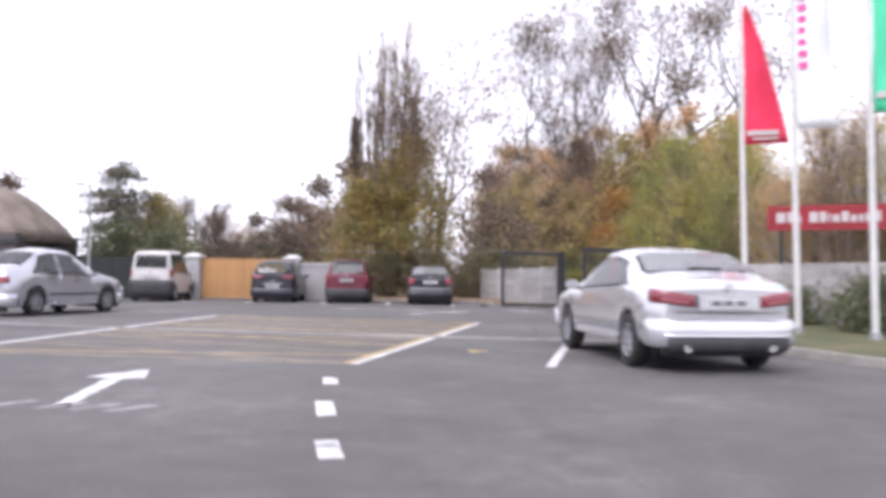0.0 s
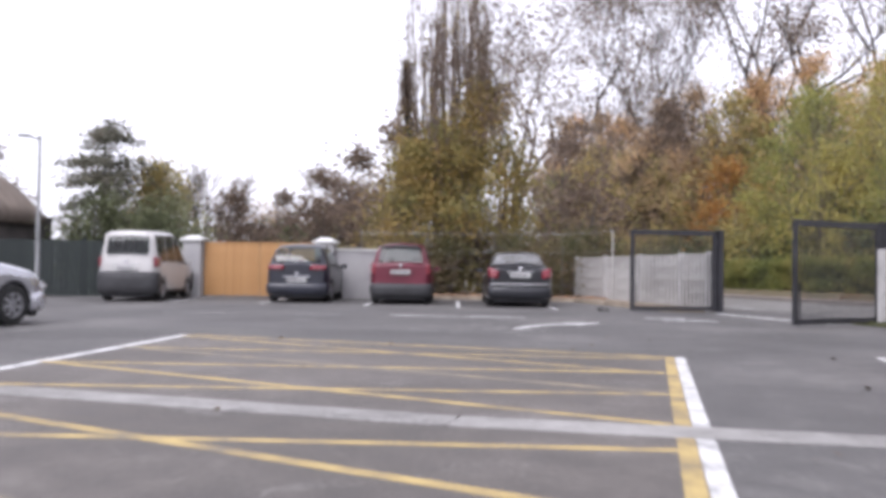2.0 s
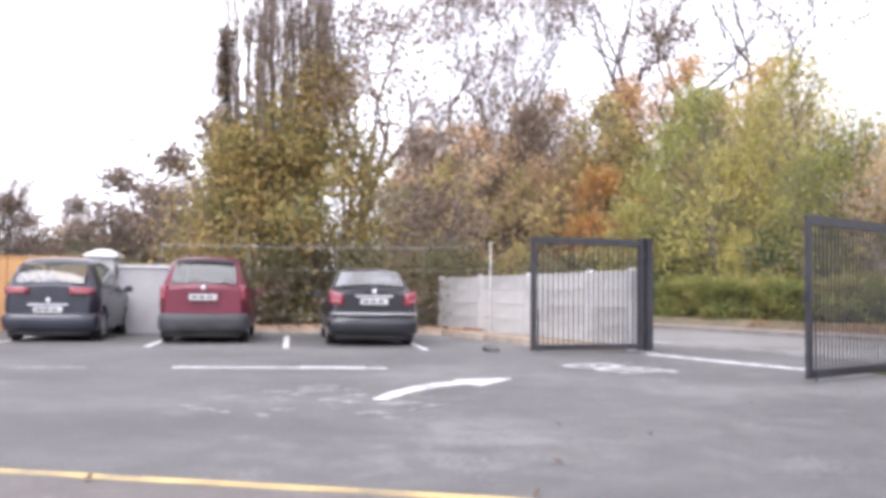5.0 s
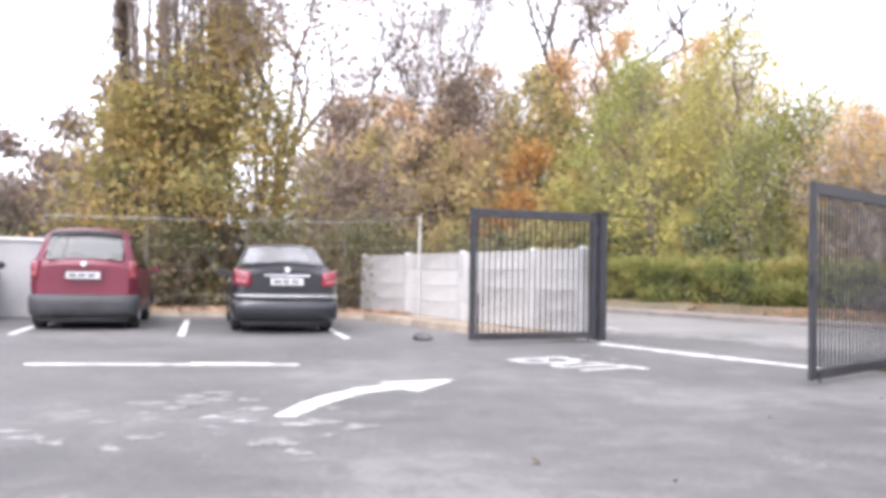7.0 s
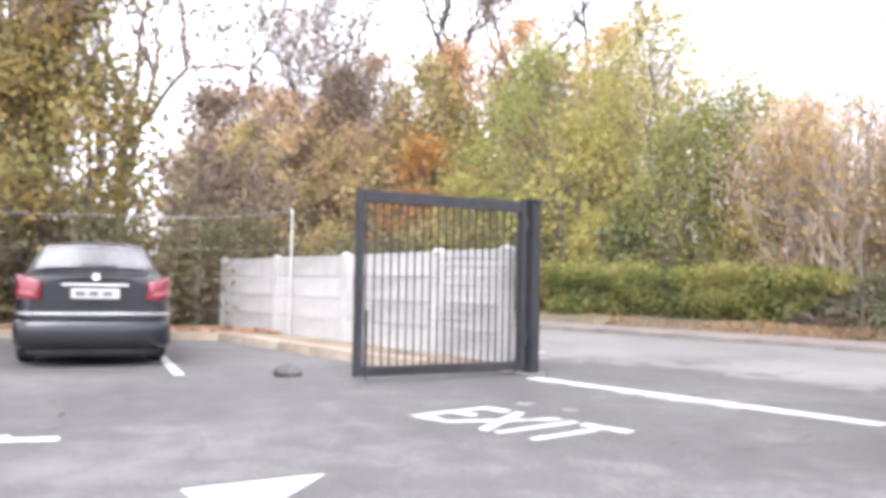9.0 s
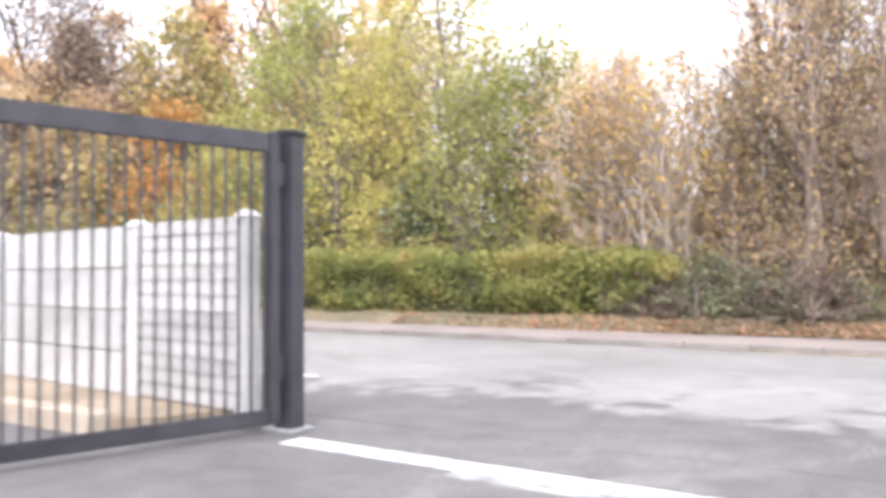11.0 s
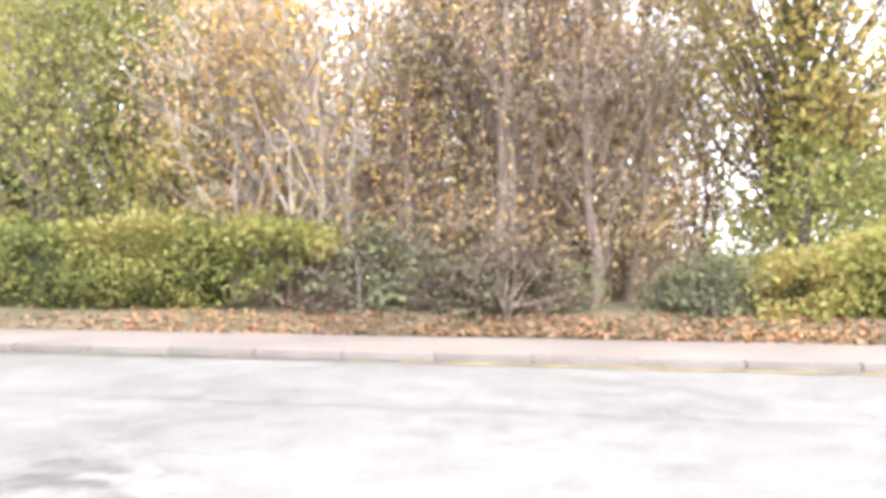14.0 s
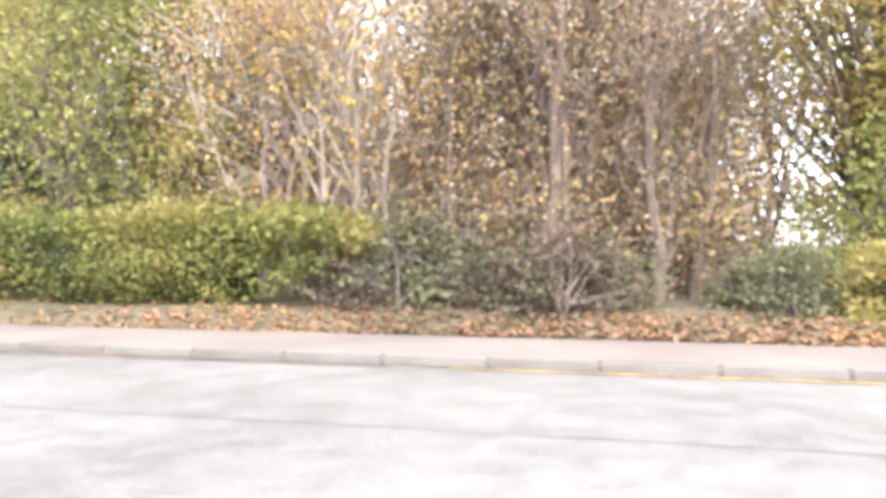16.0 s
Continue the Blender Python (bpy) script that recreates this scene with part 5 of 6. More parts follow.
HATCH_C = dict(L=4.25, W=1.79, wb=2.63, ro=0.78, rw=0.32,
               top=[(-2.12, 0.93), (-2.07, 1.0), (-1.75, 1.33), (-1.5, 1.42), (-0.4, 1.46), (0.25, 1.40), (1.0, 1.0), (1.2, 0.96), (1.9, 0.82), (2.12, 0.6)],
               belt=[(-2.12, 0.88), (-1.5, 0.97), (0.9, 0.89), (1.9, 0.72), (2.12, 0.55)],
               side_windows=[(-1.45, -0.42, -1.2, -0.42), (-0.36, 0.85, -0.36, 0.25)], rear_glass=(-2.04, -1.66), front_glass=(0.98, 0.3),
               tail=[(0.60, 0.90, 0.44, 0.13)], plate=0.60, handles=(-0.75, 0.2))
car("hatchback", place(-12.40 - 0.4, 33.6 + 2.1, BAYYAW), "dark blue-black hatchback beside the timber gate", M["navypaint"], **taller(HATCH_C, 1.22))

RED2 = dict(MPV)
RED2.update(L=4.1, W=1.74, wb=2.55, ro=0.75, rw=0.34, low=0.28, tail=[(0.74, 1.02, 0.14, 0.36)], plate=0.82, bumper=M["plastic"],
            top=[(-2.05, 1.02), (-2.02, 1.10), (-1.85, 1.58), (-1.65, 1.66), (-0.3, 1.69), (0.3, 1.62), (0.95, 1.10), (1.15, 1.05), (1.85, 0.93), (2.05, 0.68)],
            belt=[(-2.05, 0.98), (-1.5, 1.03), (0.8, 0.98), (1.85, 0.82), (2.05, 0.6)],
            side_windows=[(-1.75, -0.95, -1.62, -0.95), (-0.89, -0.12, -0.89, -0.12), (-0.06, 0.82, -0.06, 0.38)], rear_glass=(-2.0, -1.76), front_glass=(0.93, 0.36), tumble=0.22)
k = 4.7 / 4.1
for key in ("top", "belt"):
    RED2[key] = [(y * k, z) for y, z in RED2[key]]
RED2["side_windows"] = [tuple(y * k for y in w) for w in RED2["side_windows"]]
RED2.update(L=4.7, wb=2.75, ro=0.92, rear_glass=(-2.0 * k, -1.76 * k), front_glass=(0.93 * k, 0.36 * k))
car("off_roader", place(1.12, 19.55, -2.4), "bright red long estate car parked beside the verge", M["brightred"], glass=M["privacy"], **taller(RED2, 0.94))

VAN = dict(L=4.03, W=1.68, wb=2.6, ro=0.70, rw=0.31,
           top=[(-2.01, 1.05), (-1.98, 1.2), (-1.88, 1.66), (-1.72, 1.77), (0.0, 1.81), (0.35, 1.76), (1.05, 1.2), (1.25, 1.12), (1.85, 0.95), (2.01, 0.7)],
           belt=[(-2.01, 1.0), (-1.5, 1.04), (0.9, 1.0), (1.8, 0.85), (2.01, 0.6)],
           side_windows=[(-1.75, -0.98, -1.7, -0.98), (-0.92, -0.12, -0.92, -0.12), (-0.06, 0.88, -0.06, 0.4)], rear_glass=(-1.99, -1.85), front_glass=(1.02, 0.42),
           tail=[(0.79, 1.02, 0.07, 0.28)], plate=0.86, bump_h=0.60, bumper=M["plastic"], handles=(-0.8, 0.1), tumble=0.16)
car("van", place(-16.72 - 0.45, 32.1 + 2.0, 13), "white passenger van with dark lower bumper", M["vanpaint"], glass=M["privacy"], **taller(VAN, 1.13))


# ---- plants ----
def tube(points, radii, sides, V, F):
    base = len(V)
    pts = [Vector(p) for p in points]
    for i, p in enumerate(pts):
        d = (pts[min(i + 1, len(pts) - 1)] - pts[max(i - 1, 0)]).normalized()
        a = d.orthogonal().normalized()
        b = d.cross(a)
        for k in range(sides):
            t = 2 * math.pi * k / sides
            V.append(p + (a * math.cos(t) + b * math.sin(t)) * radii[i])
    for i in range(len(pts) - 1):
        for k in range(sides):
            k2 = (k + 1) % sides
            F.append((base + i * sides + k, base + i * sides + k2, base + (i + 1) * sides + k2, base + (i + 1) * sides + k))
    F.append(tuple(base + (len(pts) - 1) * sides + k for k in range(sides)))


def bent(a, b, rng, wob, n=6, lift=0.0):
    a, b = np.array(a, float), np.array(b, float)
    L = np.linalg.norm(b - a)
    out = []
    off = rng.normal(0, wob * L, 3)
    for i in range(n):
        s = i / (n - 1)
        p = a + (b - a) * s + off * math.sin(math.pi * s) + np.array([0, 0, lift * L * math.sin(math.pi * s)])
        if 0 < i < n - 1:
            p = p + rng.normal(0, wob * L * 0.25, 3)
        out.append(Vector(p))
    return out


def leaf_cloud(centres, sig, per, size, rng, flat_z=0.8):
    """Leaves in loose clumps round the centres, each a bent blade of its own."""
    c = np.repeat(np.asarray(centres), per, axis=0)
    n = len(c)
    s = np.repeat(np.asarray(sig), per) if np.ndim(sig) else np.full(n, sig)
    p = c + rng.normal(0, 1, (n, 3)) * s[:, None] * np.array([1, 1, flat_z])
    a = rng.normal(0, 1, (n, 3))
    a /= np.linalg.norm(a, axis=1)[:, None]
    b = np.cross(a, rng.normal(0, 1, (n, 3)))
    b /= np.linalg.norm(b, axis=1)[:, None]
    z = size * rng.uniform(0.6, 1.4, n)[:, None]
    v = np.stack([p - a * z * 0.5, p + b * z * 0.32, p + a * z * 0.5, p - b * z * 0.32], 1).reshape(-1, 3)
    f = np.arange(4 * n).reshape(-1, 4)
    return v, f


def leaf_part(v, f, material, parent, name="crown", label=""):
    me = bpy.data.meshes.new(name)
    n = len(f)
    me.vertices.add(len(v))
    me.vertices.foreach_set("co", np.asarray(v, np.float32).ravel())
    me.loops.add(4 * n)
    me.loops.foreach_set("vertex_index", np.asarray(f, np.int32).ravel())
    me.polygons.add(n)
    me.polygons.foreach_set("loop_start", np.arange(0, 4 * n, 4, dtype=np.int32))
    me.polygons.foreach_set("loop_total", np.full(n, 4, np.int32))
    me.update(calc_edges=True)
    me.materials.append(material)
    ob = new(name, me)
    ob.parent = parent
    if label:
        ob["label"] = label
    return ob


def tree(name, m, label, seed, H, R, crown_low, clumps, per, leaf, leaf_m, bark_m, stems=1, sig=0.45, trunk_r=0.14, spread=0.5, twigs=2, egg=0.6, category="tree", group="trees"):
    """Stem or stems, limbs to every clump of the crown, fine twigs, and leaves in clumps."""
    rng = np.random.default_rng(seed)
    t = thing(name, m, label, category, group)
    V, F = [], []
    tops = []
    for s in range(stems):
        a = rng.uniform(0, 6.28)
        base = (0, 0, 0) if stems == 1 else (spread * math.cos(a) * rng.uniform(0.2, 1), spread * math.sin(a) * rng.uniform(0.2, 1), 0)
        lean = 0.06 if stems == 1 else 0.5
        end = (base[0] + rng.normal(0, lean * R * 0.5), base[1] + rng.normal(0, lean * R * 0.5), H * rng.uniform(0.82, 0.97))
        path = bent(base, end, rng, 0.03, 10)
        rr = trunk_r / math.sqrt(stems) * rng.uniform(0.8, 1.2)
        tube(path, [rr * (1.25 if i == 0 else 1 - 0.88 * i / 9) for i in range(10)], 8, V, F)
        tops.append((path, rr))
    cs = []
    while len(cs) < clumps:
        z = rng.uniform(crown_low, H)
        s = (z - crown_low) / (H - crown_low)
        w = R * (math.sin(math.pi * min(1, max(0.04, s)) ** egg)) ** 0.7
        a = rng.uniform(0, 6.28)
        r = w * math.sqrt(rng.uniform(0.05, 1)) * rng.uniform(0.75, 1.15)
        q = np.array([r * math.cos(a), r * math.sin(a), z])
        if noise.noise(Vector(q) * 0.55 + Vector((seed, 0, 0))) > -0.22:
            cs.append(q)
    low_limb = 0.27 if stems > 6 else 0.2 if stems == 1 else 0.12
    for q in cs:
        path, rr = tops[rng.integers(len(tops))]
        zs = max(low_limb * H, q[2] - rng.uniform(0.6, 1.3) * (0.5 + math.hypot(q[0], q[1])))
        i = min(8, max(1, int(zs / H * 9.5)))
        st = path[i].lerp(path[i + 1], rng.uniform(-0.45, 0.55)) if i < 9 else path[i]
        lim = bent(st, q, rng, 0.07, 5, 0.06)
        r0 = rr * (1 - 0.88 * i / 9) * (0.2 if name == "slender_tree" else 0.34 if stems == 1 else 0.45)
        tube(lim, [max(0.008, r0 * (1 - 0.8 * k / 4)) for k in range(5)], 5, V, F)
        for _ in range(twigs):
            e = q + rng.normal(0, 0.55, 3) + np.array([0, 0, 0.25])
            tube(bent(lim[3], e, rng, 0.08, 4), [0.012, 0.009, 0.006, 0.004], 3, V, F)
    tr = part_arrays("trunk", V, F, bark_m, t, smooth=True)
    if stems > 3:
        tagged(tr, kind="stuff")
    if per:
        v, f = leaf_cloud(cs, rng.uniform(0.6, 1.25, len(cs)) * sig, per, leaf, rng)
        v[:, 2] = np.maximum(v[:, 2], 0.05)
        leaf_part(v, f, leaf_m, t)
    return t


def bare_tree(name, m, label, seed, H, bark_m, leaf_m=None, per=0, angle=32, levels=5, trunk_r=0.2, first=0.35, up=0.25, group="trees", ratio=0.68, kids=(2, 4), leaf=0.09, rk=0.68, least=0.005, sig=0.28, open_crown=False):
    """Open-grown tree: limbs fork again and again to fine twigs; a few leaves hang on."""
    rng = np.random.default_rng(seed)
    t = thing(name, m, label, "tree", group)
    V, F, tips = [], [], []

    def grow(p, d, L, r, lev):
        n = 5 if lev < 3 else 3
        pts, rad = [p], [r]
        for i in range(n):
            d = (d + Vector(rng.normal(0, 0.13, 3)) + Vector((0, 0, up * 0.25))).normalized()
            p = p + d * (L / n)
            pts.append(p)
            rad.append(max(least, r * (1 - 0.45 * (i + 1) / n)))
        tube(pts, rad, 7 if lev == 0 else 5 if lev < 3 else 3, V, F)
        if lev >= levels:
            tips.append(p)
            return
        for k in range(int(rng.integers(kids[0], kids[1] + 1)) + (1 if lev == 0 else 0)):
            a = rng.uniform(0, 6.28)
            th = radians(angle) * rng.uniform(0.5, 1.3)
            o = d.orthogonal().normalized()
            o = Matrix.Rotation(a, 3, d) @ o
            nd = (d * math.cos(th) + o * math.sin(th)).normalized()
            i = n if k == 0 else int(rng.integers(max(1, n - 2), n + 1))
            grow(pts[i], nd, L * ratio * rng.uniform(0.75, 1.2), rad[i] * rk, lev + 1)

    grow(Vector((0, 0, 0)), Vector((0, 0, 1)), H * first, trunk_r, 0)
    part_arrays("trunk", V, F, bark_m, t, smooth=True)
    if open_crown:
        tips = [q for q in tips if noise.noise(q * 0.4 + Vector((seed, 0, 0))) > -0.08]
    if per and tips:
        v, f = leaf_cloud(np.array([tuple(q) for q in tips]), sig, per, leaf, rng)
        leaf_part(v, f, leaf_m, t)
    return t


def at_un(u, n, z=0.3, yaw=0.0, s=1.0):
    return Matrix.Translation(un(u, n, z)) @ Matrix.Rotation(radians(yaw), 4, "Z") @ Matrix.Scale(s, 4)


def again(proto, spots, rng, z=0.3):
    for u, n, s in spots:
        o = copy_thing(proto, Matrix())
        o.matrix_basis = Matrix.Translation(un(u, n, z - 0.05)) @ Matrix.Rotation(rng.uniform(0, 6.28), 4, "Z") @ Matrix.Diagonal((s * rng.uniform(0.9, 1.1), s * rng.uniform(0.9, 1.1), s, 1))


rng = np.random.default_rng(5)
WOOD = "trees of the roadside wood"
G_LABEL = "undergrowth of the wood"
green = tree("broadleaf_tree", at_un(-41.6, 29.4), "green-leaved tree at the wood's edge", 11, 8.6, 3.0, 0.8, 150, 74, 0.12, M["l_green"], M["bark"], stems=3, spread=0.8, sig=0.5, egg=0.75, twigs=1, group=WOOD)
yellow = tree("broadleaf_tree", at_un(-37.4, 29.4), "yellow-leaved autumn tree at the wood's edge", 12, 8.7, 2.5, 2.6, 120, 62, 0.12, M["l_yellow"], M["bark"], stems=2, sig=0.5, egg=0.75, twigs=1, group=WOOD)
spray = tree("broadleaf_tree", at_un(-39.2, 28.2), "low spreading yellow-green tree over the hedge", 19, 5.6, 2.0, 0.9, 90, 56, 0.12, M["l_yellow"], M["bark"], stems=3, spread=0.6, sig=0.45, twigs=1, group=WOOD)
grey_green = tree("broadleaf_tree", at_un(-34.2, 28.6), "grey-green thinning tree above the hedge", 20, 6.2, 1.7, 1.0, 90, 52, 0.105, M["l_green"], M["palebark"], stems=3, spread=0.7, sig=0.5, twigs=1, group=WOOD)
orange = tree("broadleaf_tree", at_un(-48.2, 29.6), "orange-leaved autumn tree in the wood", 13, 6.0, 1.7, 1.4, 60, 80, 0.15, M["l_orange"], M["bark"], stems=1, group=WOOD)
peach = tree("broadleaf_tree", at_un(-47.6, 34.5), "tall peach-leaved autumn tree in the wood", 28, 11.5, 2.9, 3.0, 160, 42, 0.16, M["l_peach"], M["limbbark"], stems=2, trunk_r=0.2, twigs=1, group=WOOD)
brown = tree("broadleaf_tree", at_un(-57, 30.5), "brown thinning autumn tree in the wood", 14, 8.8, 3.0, 1.4, 95, 40, 0.18, M["l_brown"], M["bark"], twigs=1, stems=3, group=WOOD)
olive = tree("broadleaf_tree", at_un(-64, 31), "olive-brown autumn tree in the wood", 15, 8.8, 3.2, 1.0, 100, 46, 0.22, M["l_olive"], M["bark"], twigs=1, stems=2, group=WOOD)
russet = tree("broadleaf_tree", at_un(-31.9, 27.6), "thin russet-leaved tree with pale leaning stems", 16, 5.2, 1.8, 1.0, 120, 54, 0.07, M["l_peach"], M["birchbark"], stems=7, spread=1.0, trunk_r=0.15, twigs=3, sig=0.5, egg=0.8, group=WOOD)
golden = tree("broadleaf_tree", at_un(-30.7, 27.3), "golden-leaved thicket tree with pale forking stems", 29, 5.0, 1.4, 1.0, 100, 52, 0.07, M["l_gold"], M["birchbark"], stems=6, spread=0.8, trunk_r=0.14, twigs=3, sig=0.48, egg=0.8, group=WOOD)
tall = bare_tree("tall_tree", at_un(-55.2, 36.5), "tall open autumn tree with few leaves", 21, 17.5, M["limbbark"], M["l_umber"], 66, angle=38, levels=5, trunk_r=0.5, first=0.46, leaf=0.18, kids=(2, 3), ratio=0.70, rk=0.74, least=0.02, sig=0.75, open_crown=True, group=WOOD)
tall2 = bare_tree("tall_tree", at_un(-50.0, 36.2), "tall open tree with brown leaf clumps behind the wood", 22, 17.5, M["limbbark"], M["l_umber"], 76, angle=36, levels=5, trunk_r=0.52, first=0.44, rk=0.76, least=0.022, sig=0.75, leaf=0.18, kids=(2, 3), ratio=0.70, open_crown=True, group=WOOD)
bush = tree("bush", at_un(-46, 27.9), "dense olive undergrowth bush", 23, 2.6, 1.7, 0.2, 34, 56, 0.15, M["l_olive"], M["bark"], twigs=0, stems=4, spread=0.6, sig=0.36, trunk_r=0.06, category="bush", group=G_LABEL)
dark = tree("bush", at_un(-37, 28.4), "dark evergreen undergrowth bush", 24, 2.8, 1.8, 0.2, 32, 40, 0.195, M["l_dark"], M["darkbark"], twigs=0, stems=3, spread=0.6, sig=0.38, trunk_r=0.06, category="bush", group=G_LABEL)
scrub = tree("scrub", at_un(-33.6, 30.6), "brown twiggy scrub between the stems", 30, 3.2, 1.6, 0.3, 50, 54, 0.10, M["l_brown"], M["palebark"], twigs=1, stems=5, spread=0.9, sig=0.45, trunk_r=0.08, category="scrub", group=G_LABEL)

# slender stems of the thicket beside the road, each a young tree of its own
slim = [tree("slender_tree", at_un(-29.4 + 0.7 * k, 27.0 + 0.4 * (k % 2)), "slender young tree with a straight grey-brown stem", 70 + k, 7.8 - 0.3 * k, 1.35, 0.7, 76, 60, 0.058, (M["l_peach"], M["l_brown"], M["l_olive"])[k], M["palebark"], stems=1, trunk_r=(0.12, 0.09, 0.10)[k], twigs=3, sig=0.52, egg=0.95, group="stems of the thicket") for k in range(3)]
rs2 = np.random.default_rng(77)
for k, (u, n, q) in enumerate(((-30.1, 28.9, 0.55), (-29.5, 28.0, 0.70), (-29.2, 26.8, 0.62), (-28.2, 26.8, 0.9), (-28.3, 28.5, 1.0), (-27.7, 27.3, 0.85), (-27.3, 28.3, 1.0), (-26.9, 26.9, 0.9), (-26.5, 27.7, 0.95), (-28.8, 29.7, 0.95), (-26.2, 28.6, 0.8))):
    again(slim[k % 3], [(u, n, q)], rs2)
gap = tree("broadleaf_tree", at_un(-25.5, 31.0), "thin open young tree in the gap", 83, 6.8, 1.5, 2.3, 90, 60, 0.075, M["l_ochre"], M["palebark"], stems=3, spread=0.4, trunk_r=0.07, twigs=3, sig=0.4, group=WOOD)

# ivy-grown tree beyond the gap
ivy = tree("ivy_tree", at_un(-24.1, 29.0), "broad autumn tree, its dark trunk grown with ivy", 18, 9.5, 2.9, 2.0, 200, 150, 0.095, M["l_ochre"], M["palebark"], stems=1, trunk_r=0.10, sig=0.5, twigs=1, egg=0.8, group=WOOD)
ri = np.random.default_rng(81)
hh_, aa_ = ri.uniform(0.2, 6.0, 3400), ri.uniform(0, 6.28, 3400)
rr_ = 0.34 + 0.10 * np.sin(hh_ * 2.1 + aa_) + np.abs(ri.normal(0, 0.07, 3400))
iv, ifc = leaf_cloud(np.stack([rr_ * np.cos(aa_), rr_ * np.sin(aa_), hh_], 1), 0.05, 1, 0.10, ri)
leaf_part(iv, ifc, M["l_ivy"], ivy, "ivy_cover", "dark green ivy round the trunk")

again(green, [(-45.0, 32.0, 0.95), (-70, 31, 0.9)], rng)
again(yellow, [(-41.5, 33.5, 1.05), (-34.9, 31.8, 0.72), (-53, 34, 0.9)], rng)
again(grey_green, [(-33.2, 29.0, 0.8), (-35.5, 27.9, 0.85), (-36.3, 30.3, 1.0), (-35.2, 29.6, 0.9), (-43.0, 27.9, 0.6), (-40.0, 28.1, 0.55)], rng)
again(spray, [(-45.0, 28.6, 0.8), (-33.2, 27.7, 0.5), (-38.0, 27.7, 0.5)], rng)
again(orange, [(-46.4, 30.6, 0.8), (-56, 36, 1.3)], rng)
again(peach, [(-43.0, 34.5, 0.9)], rng)
again(brown, [(-52, 31.2, 0.9), (-54.0, 30.4, 0.85), (-61, 33.5, 0.9), (-34.6, 33.4, 0.42), (-31.6, 33.2, 0.38), (-29.4, 33.6, 0.55), (-28.1, 32.6, 0.62), (-26.9, 32.0, 0.55), (-48, 36, 0.85), (-66, 36, 1.0), (-77, 34, 1.1), (-20.0, 30.2, 0.8)], rng)
again(olive, [(-50.4, 31.6, 1.12), (-55, 30.2, 0.8), (-59.5, 30.4, 0.9), (-76, 37, 1.2)], rng)
again(russet, [(-32.6, 29.0, 0.9), (-43.5, 31.5, 1.3)], rng)
again(golden, [(-30.0, 28.2, 0.9)], rng)
again(tall, [(-47.6, 35.9, 0.86), (-68, 36, 1.0), (-70.5, 37.5, 0.95), (-66.4, 38, 0.92), (-73.5, 40, 0.9), (-64.0, 38, 0.8)], rng)
again(tall2, [(-72, 38, 0.85)], rng)
again(tree("broadleaf_tree", at_un(-56.6, 31.6), "dark umber thinning tree in the wood", 27, 10.4, 2.5, 1.5, 120, 66, 0.18, M["l_umber"], M["limbbark"], stems=3, trunk_r=0.2, group=WOOD), [(-61.5, 35, 1.0)], rng)
thin = tree("broadleaf_tree", at_un(-56.5, 33.5), "tall thin-crowned autumn tree in the wood", 25, 11.5, 3.0, 2.5, 130, 34, 0.16, M["l_brown"], M["limbbark"], stems=2, trunk_r=0.2, twigs=2, group=WOOD)
thin2 = tree("broadleaf_tree", at_un(-51.5, 34.0), "tall thin russet autumn tree in the wood", 26, 11.0, 2.9, 2.5, 130, 36, 0.16, M["l_pink"], M["limbbark"], stems=2, trunk_r=0.2, twigs=1, group=WOOD)
again(thin, [(-61.0, 34.0, 1.0), (-47.2, 35.5, 0.85), (-70, 34.5, 1.05), (-79, 36, 1.15), (-44.5, 35.5, 0.8)], rng)
again(thin2, [(-65.5, 33.5, 1.0), (-54.2, 36.5, 1.1), (-74.5, 35, 1.15), (-45.2, 36.8, 0.8)], rng)
again(bush, [(u + float(rng.uniform(-0.5, 0.5)), float(rng.uniform(27.4, 29.2)), float(rng.uniform(0.7, 1.05)) if u < -39 else 0.6) for u in np.arange(-64, -33, 3.1)], rng)
# dark-leaved row added behind the hedge, standing in for shade under the canopy
again(dark, [(u + float(rng.uniform(-0.5, 0.5)), float(rng.uniform(27.7, 28.5)), float(rng.uniform(0.72, 0.9))) for u in (-50.5, -48.0, -45.8, -43.6, -41.5, -39.4, -37.0)], rng)
again(tree("bush", at_un(-24.2, 27.3), "olive-green leafy bush beyond the gap", 88, 2.0, 1.3, 0.15, 40, 70, 0.085, M["l_hedge"], M["bark"], twigs=0, stems=5, spread=0.6, sig=0.34, trunk_r=0.05, category="bush", group=G_LABEL), [(-22.6, 27.5, 1.05)], rng)
again(bush, [(-26.0, 30.5, 0.6), (-24.6, 31.5, 0.66), (-22.8, 31.2, 0.9)], rng)
again(scrub, [(u + float(rng.uniform(-0.4, 0.4)), float(rng.uniform(29.8, 33.0)), float(rng.uniform(0.7, 0.95))) for u in np.arange(-36.0, -27.2, 1.6)], rng)
again(scrub, [(-29.4, 27.8, 0.6), (-28.1, 28.4, 0.95), (-27.1, 29.2, 1.05), (-26.5, 28.4, 0.8)], rng)
again(dark, [(u, float(rng.uniform(36, 40)), 1.2) for u in (-47.0, -44.5, -35.0, -32.0, -20.5)], rng)
again(dark, [(u + float(rng.uniform(-0.8, 0.8)), float(rng.uniform(30.0, 33.0)), float(rng.uniform(0.8, 1.3))) for u in np.arange(-76, -41, 3.0)], rng)

# by the far boundary
pop = Matrix.Translation((-9.95, 43.6, 0))


